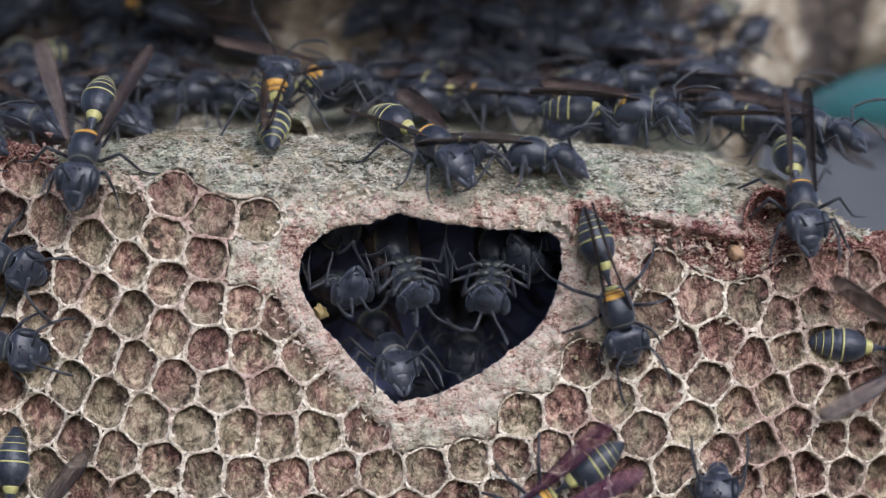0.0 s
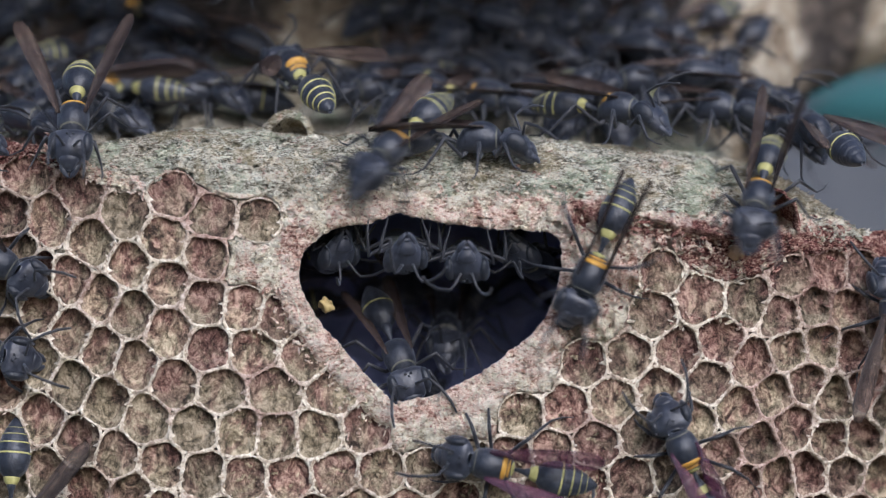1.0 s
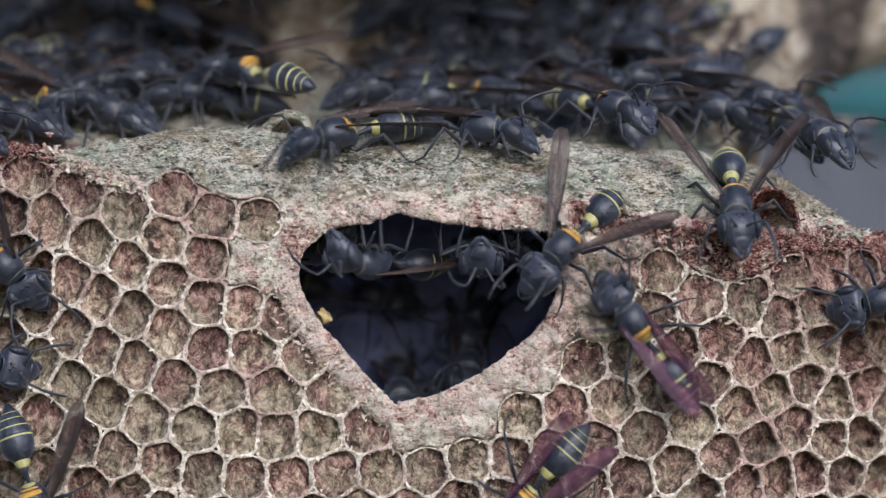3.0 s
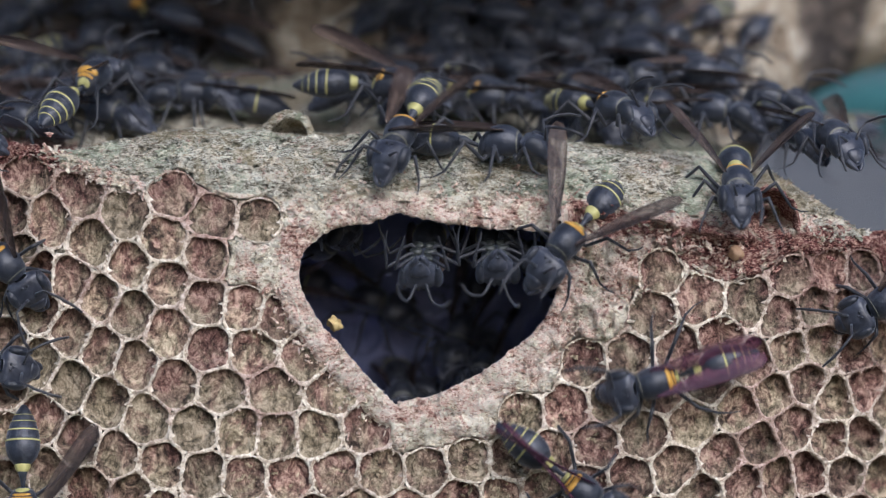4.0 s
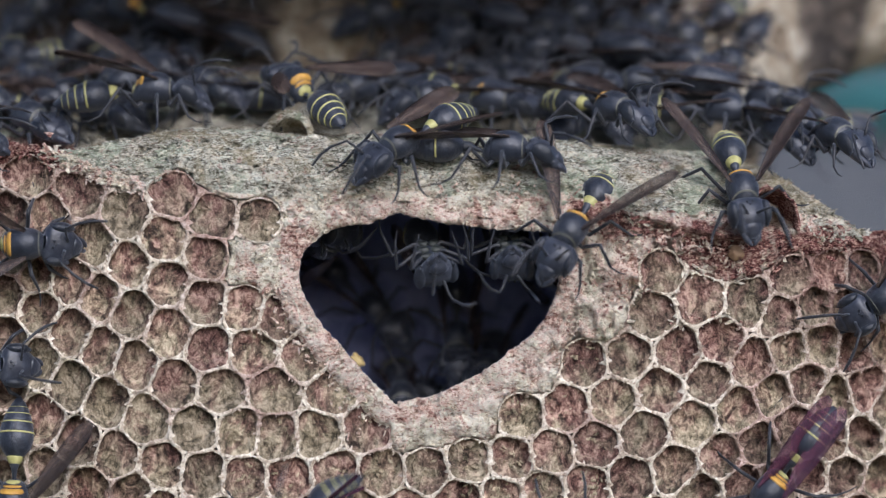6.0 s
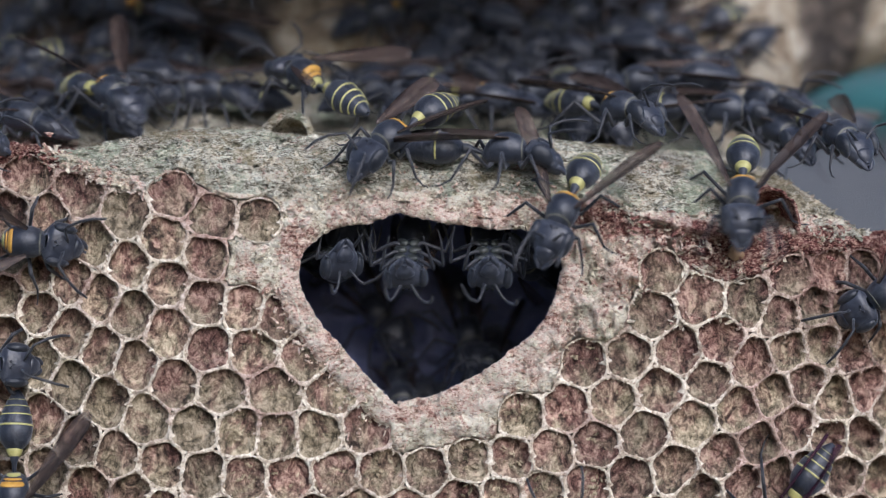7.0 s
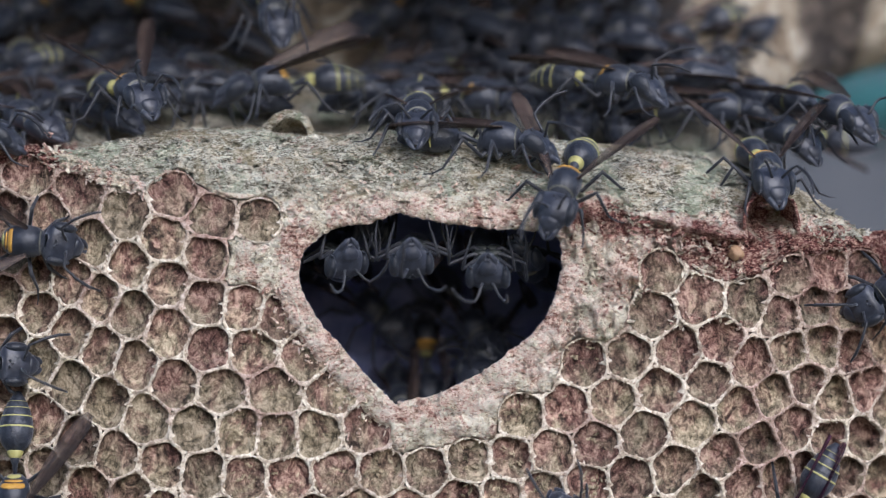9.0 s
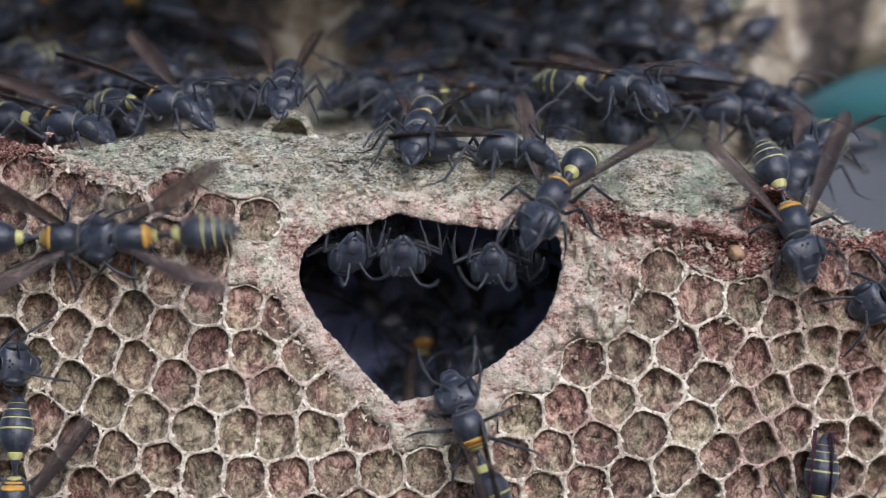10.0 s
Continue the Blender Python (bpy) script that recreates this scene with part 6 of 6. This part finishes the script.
    stir(mouth_side_wasp, [(0.0, spot(1.85, 12, -6.39, -95, 68)), (0.5, spot(1.09, 6, -6.1, -95, 68)), (1.0, spot(0.24, 11, -5.64, -90, 70)),
          (1.3, spot(0.24, 9, -5.81, -90, 70)), (1.6, spot(0.85, 5, -6.06, -95, 66)), (2.2, spot(0.5, 5, -6.37, -92, 66)),
          (2.5, spot(0.94, 8, -7.51, -92, 68)), (3.8, spot(2.67, 13, -8.45, -95, 70)), (5.0, spot(3.07, 13, -8.45, -100, 70)),
          (7.2, spot(3.27, 13, -8.04, -95, 70)), (10.0, spot(2.47, 13, -7.24, -110, 65))], 56)
    stir(deep_wasp, [(0.0, spot(-1.79, 14, -11.34, 80, 40)), (2.5, spot(-0.98, 14, -11.75, 95, 40)), (5.0, spot(-1.79, 14, -11.75, 80, 40)),
          (7.3, spot(-1.39, 16, -11.79, 90, 40)), (7.8, spot(-1.18, 17.2, -7.0, 95, 30)), (10.0, spot(-1.46, 16.8, -6.4, 92, 30))], 54)
    stir(roof_wasp, [(0.0, spot(-8.2, 7, 0.6, 60, -80)), (3.0, spot(-8.6, 7.5, 0.3, 40, -80)), (6.0, spot(-8.3, 7, 0.4, 55, -80)), (10.0, spot(-4.8, 7.5, 0.5, 75, -85))], 91)
    stir(side_wasp, [(0.0, spot(6.3, 5.5, -1.2, 110, -80)), (3.0, spot(6.6, 6, -0.8, 125, -80)), (6.0, spot(6.1, 6, -1.0, 115, -80)), (10.0, spot(6.2, 6, -1.3, 105, -80))], 92)
    stir(back_wasp, [(0.0, spot(2.6, 15.5, -3.4, -150, 40)), (2.5, spot(2.9, 15.5, -4, -120, 40)), (5.0, spot(0.6, 14.5, -6.4, -100, 40)), (8.0, spot(2.2, 14, -5.6, -70, 45)), (10.0, spot(1.9, 14, -5.4, -60, 45))], 93)
    stir(inner_wasp, [(0.0, spot(-4.6, 16, -3.2, 20, 30)), (4.0, spot(-5.4, 15, -3.6, -20, 30)), (7.0, spot(-5, 15.5, -4.4, -50, 30)), (10.0, spot(-5.6, 15.5, -4, -30, 30))], 94)
    stir(late_wasp, [(0.0, spot(-8.4, 9.5, 12, 42, 70)), (0.5, spot(-10.04, 9, 12.29, 112.76, 60)), (1.0, spot(-10.51, 9, 12.77, 114.237, 60)),
          (1.5, spot(-14.47, 10, 12.96, 165, 72)), (2.0, spot(-19.44, 10, 12.44, 180, 72)), (2.7, spot(-18.28, 18.4, 13.16, 180, 72)),
          (3.1, spot(-12.48, 10, 12.76, 118, 72)), (3.4, spot(-8.11, 10, 12.76, 55, 72)), (3.8, spot(-4.58, 9, 12.37, -5, 72)),
          (4.3, spot(-2.75, 8, 10.56, 0, 72)), (4.5, spot(-3.3, 8, 10.71, 10, 72)), (5.0, spot(-1.94, 9, 12.88, 15, 72)),
          (5.3, spot(-6.28, 9, 13.16, 83.933, 60)), (5.6, spot(-10.63, 9, 11.58, 117.374, 60)), (6.8, spot(-9.25, 9, 11.8, 122.618, 60)),
          (7.5, spot(-11.33, 9, 13.2, 155, 60)), (8.0, spot(-9.44, 9, 12.38, 113, 60)), (8.6, spot(-10.04, 9, 11.96, 145, 60)),
          (9.0, spot(-11.95, 8, 11.63, 192, 72)), (9.1, spot(-13.74, 2, 9.03, 218.94, 60)), (9.2, spot(-14.14, 1.4, 8.74, 219.111, 55)),
          (9.3, spot(-15.5, -1.9, 3.11, 242.521, 12)), (9.4, spot(-15.53, -1.9, 3.26, 246.467, 12)), (9.5, spot(-16.65, -1.9, 2.45, 230.276, 8)),
          (9.6, spot(-18.33, -1.8, 1.34, 221.069, 4)), (9.7, spot(-21.53, -1.4, 0.59, 214, 0)), (9.8, spot(-22.56, -1.2, -0.26, 207, 0)),
          (9.9, spot(-21.53, -1.4, 0.71, 205, 0)), (10.0, spot(-20.28, -1.6, 0.78, 184, 0))], 67)
    stir(peering_wasp, [(0.0, spot(-12.62, 12, 20.14, -60, 70)), (8.6, spot(-12.62, 12, 20.14, -60, 70)), (9.1, spot(-11.82, 12, 15.32, -80, 70)),
          (9.4, spot(-10.96, 8, 11.44, -90, 75)), (10.0, spot(-10.96, 8, 11.44, -90, 75))], 10)
    stir(newcomer_wasp, [(0.0, spot(-33.21, 2.2, 7.83, 0, 75)), (8.8, spot(-32.79, 2, 7.82, 0, 75)), (9.4, spot(-28.46, 1.1, 8.27, -8, 76)),
          (10.0, spot(-26, 5, 8.7, -20, 76))], 22)
    stir(mouth_wasp, [(0.0, spot(9.19, -0.56, -21.27, 110, 0)), (9.0, spot(8.8, -0.88, -19.73, 110, 0)), (9.3, spot(8.04, -1.22, -17.83, 108, 0)),
          (9.5, spot(6.77, -1.39, -16.62, 96, 0)), (9.6, spot(5.95, -1.4, -16.55, 88, 0)), (9.7, spot(5.39, -1.39, -16.62, 92, 0)),
          (9.8, spot(2.45, -1.43, -16.32, 96, 0)), (9.9, spot(2.3, -1.47, -16.02, 98, 0)), (9.967, spot(1.8, -1.8, -12.3, 108, 0)), (10.0, spot(1.74, -1.81, -11.83, 110, 0))], 40)
    walk(PELLET, [(0, pose(-8.25 * MM, 3 * MM, -4.24 * MM)), (1, pose(-7.86 * MM, 3 * MM, -3.78 * MM)), (2.5, pose(-8.17 * MM, 3 * MM, -4.28 * MM)), (4.5, pose(-7.04 * MM, 3.5 * MM, -5.25 * MM)), (5.5, pose(-6.76 * MM, 4 * MM, -6.22 * MM)), (6.5, pose(-5.3 * MM, 9 * MM, -9.05 * MM)), (10, pose(-5.39 * MM, 12 * MM, -11.22 * MM))])
    fold(guard, [(0, 21, 66), (0.9, 21, 66), (1.3, 0, 0), (10, 0, 0)])
    fold(ledge_wasp, [(0, 20, 40), (0.9, 20, 40), (1.3, 0, 0), (10, 0, 0)])
    fold(leaving_wasp, [(0, 16, 40), (10, 16, 40)])
    fold(comb_wasp, [(0, 0, 0), (3.2, 0, 0), (3.8, 4, 50), (4.9, 4, 62), (10, 4, 62)])
    fold(purple_wasp, [(0, 0, 0), (6.0, 0, 0), (6.8, 2, 50), (10, 2, 50)])
    fold(late_wasp, [(0, 0, 0), (8.8, 0, 0), (9.1, 13, 20), (9.8, 13, 20), (10, 2, 0)])
    fold(mouth_wasp, [(0, 18, 50), (10, 18, 50)])
    for n, (thing, m) in enumerate(CROWD):
        shuffle(thing, m, 900 + n)


motions()
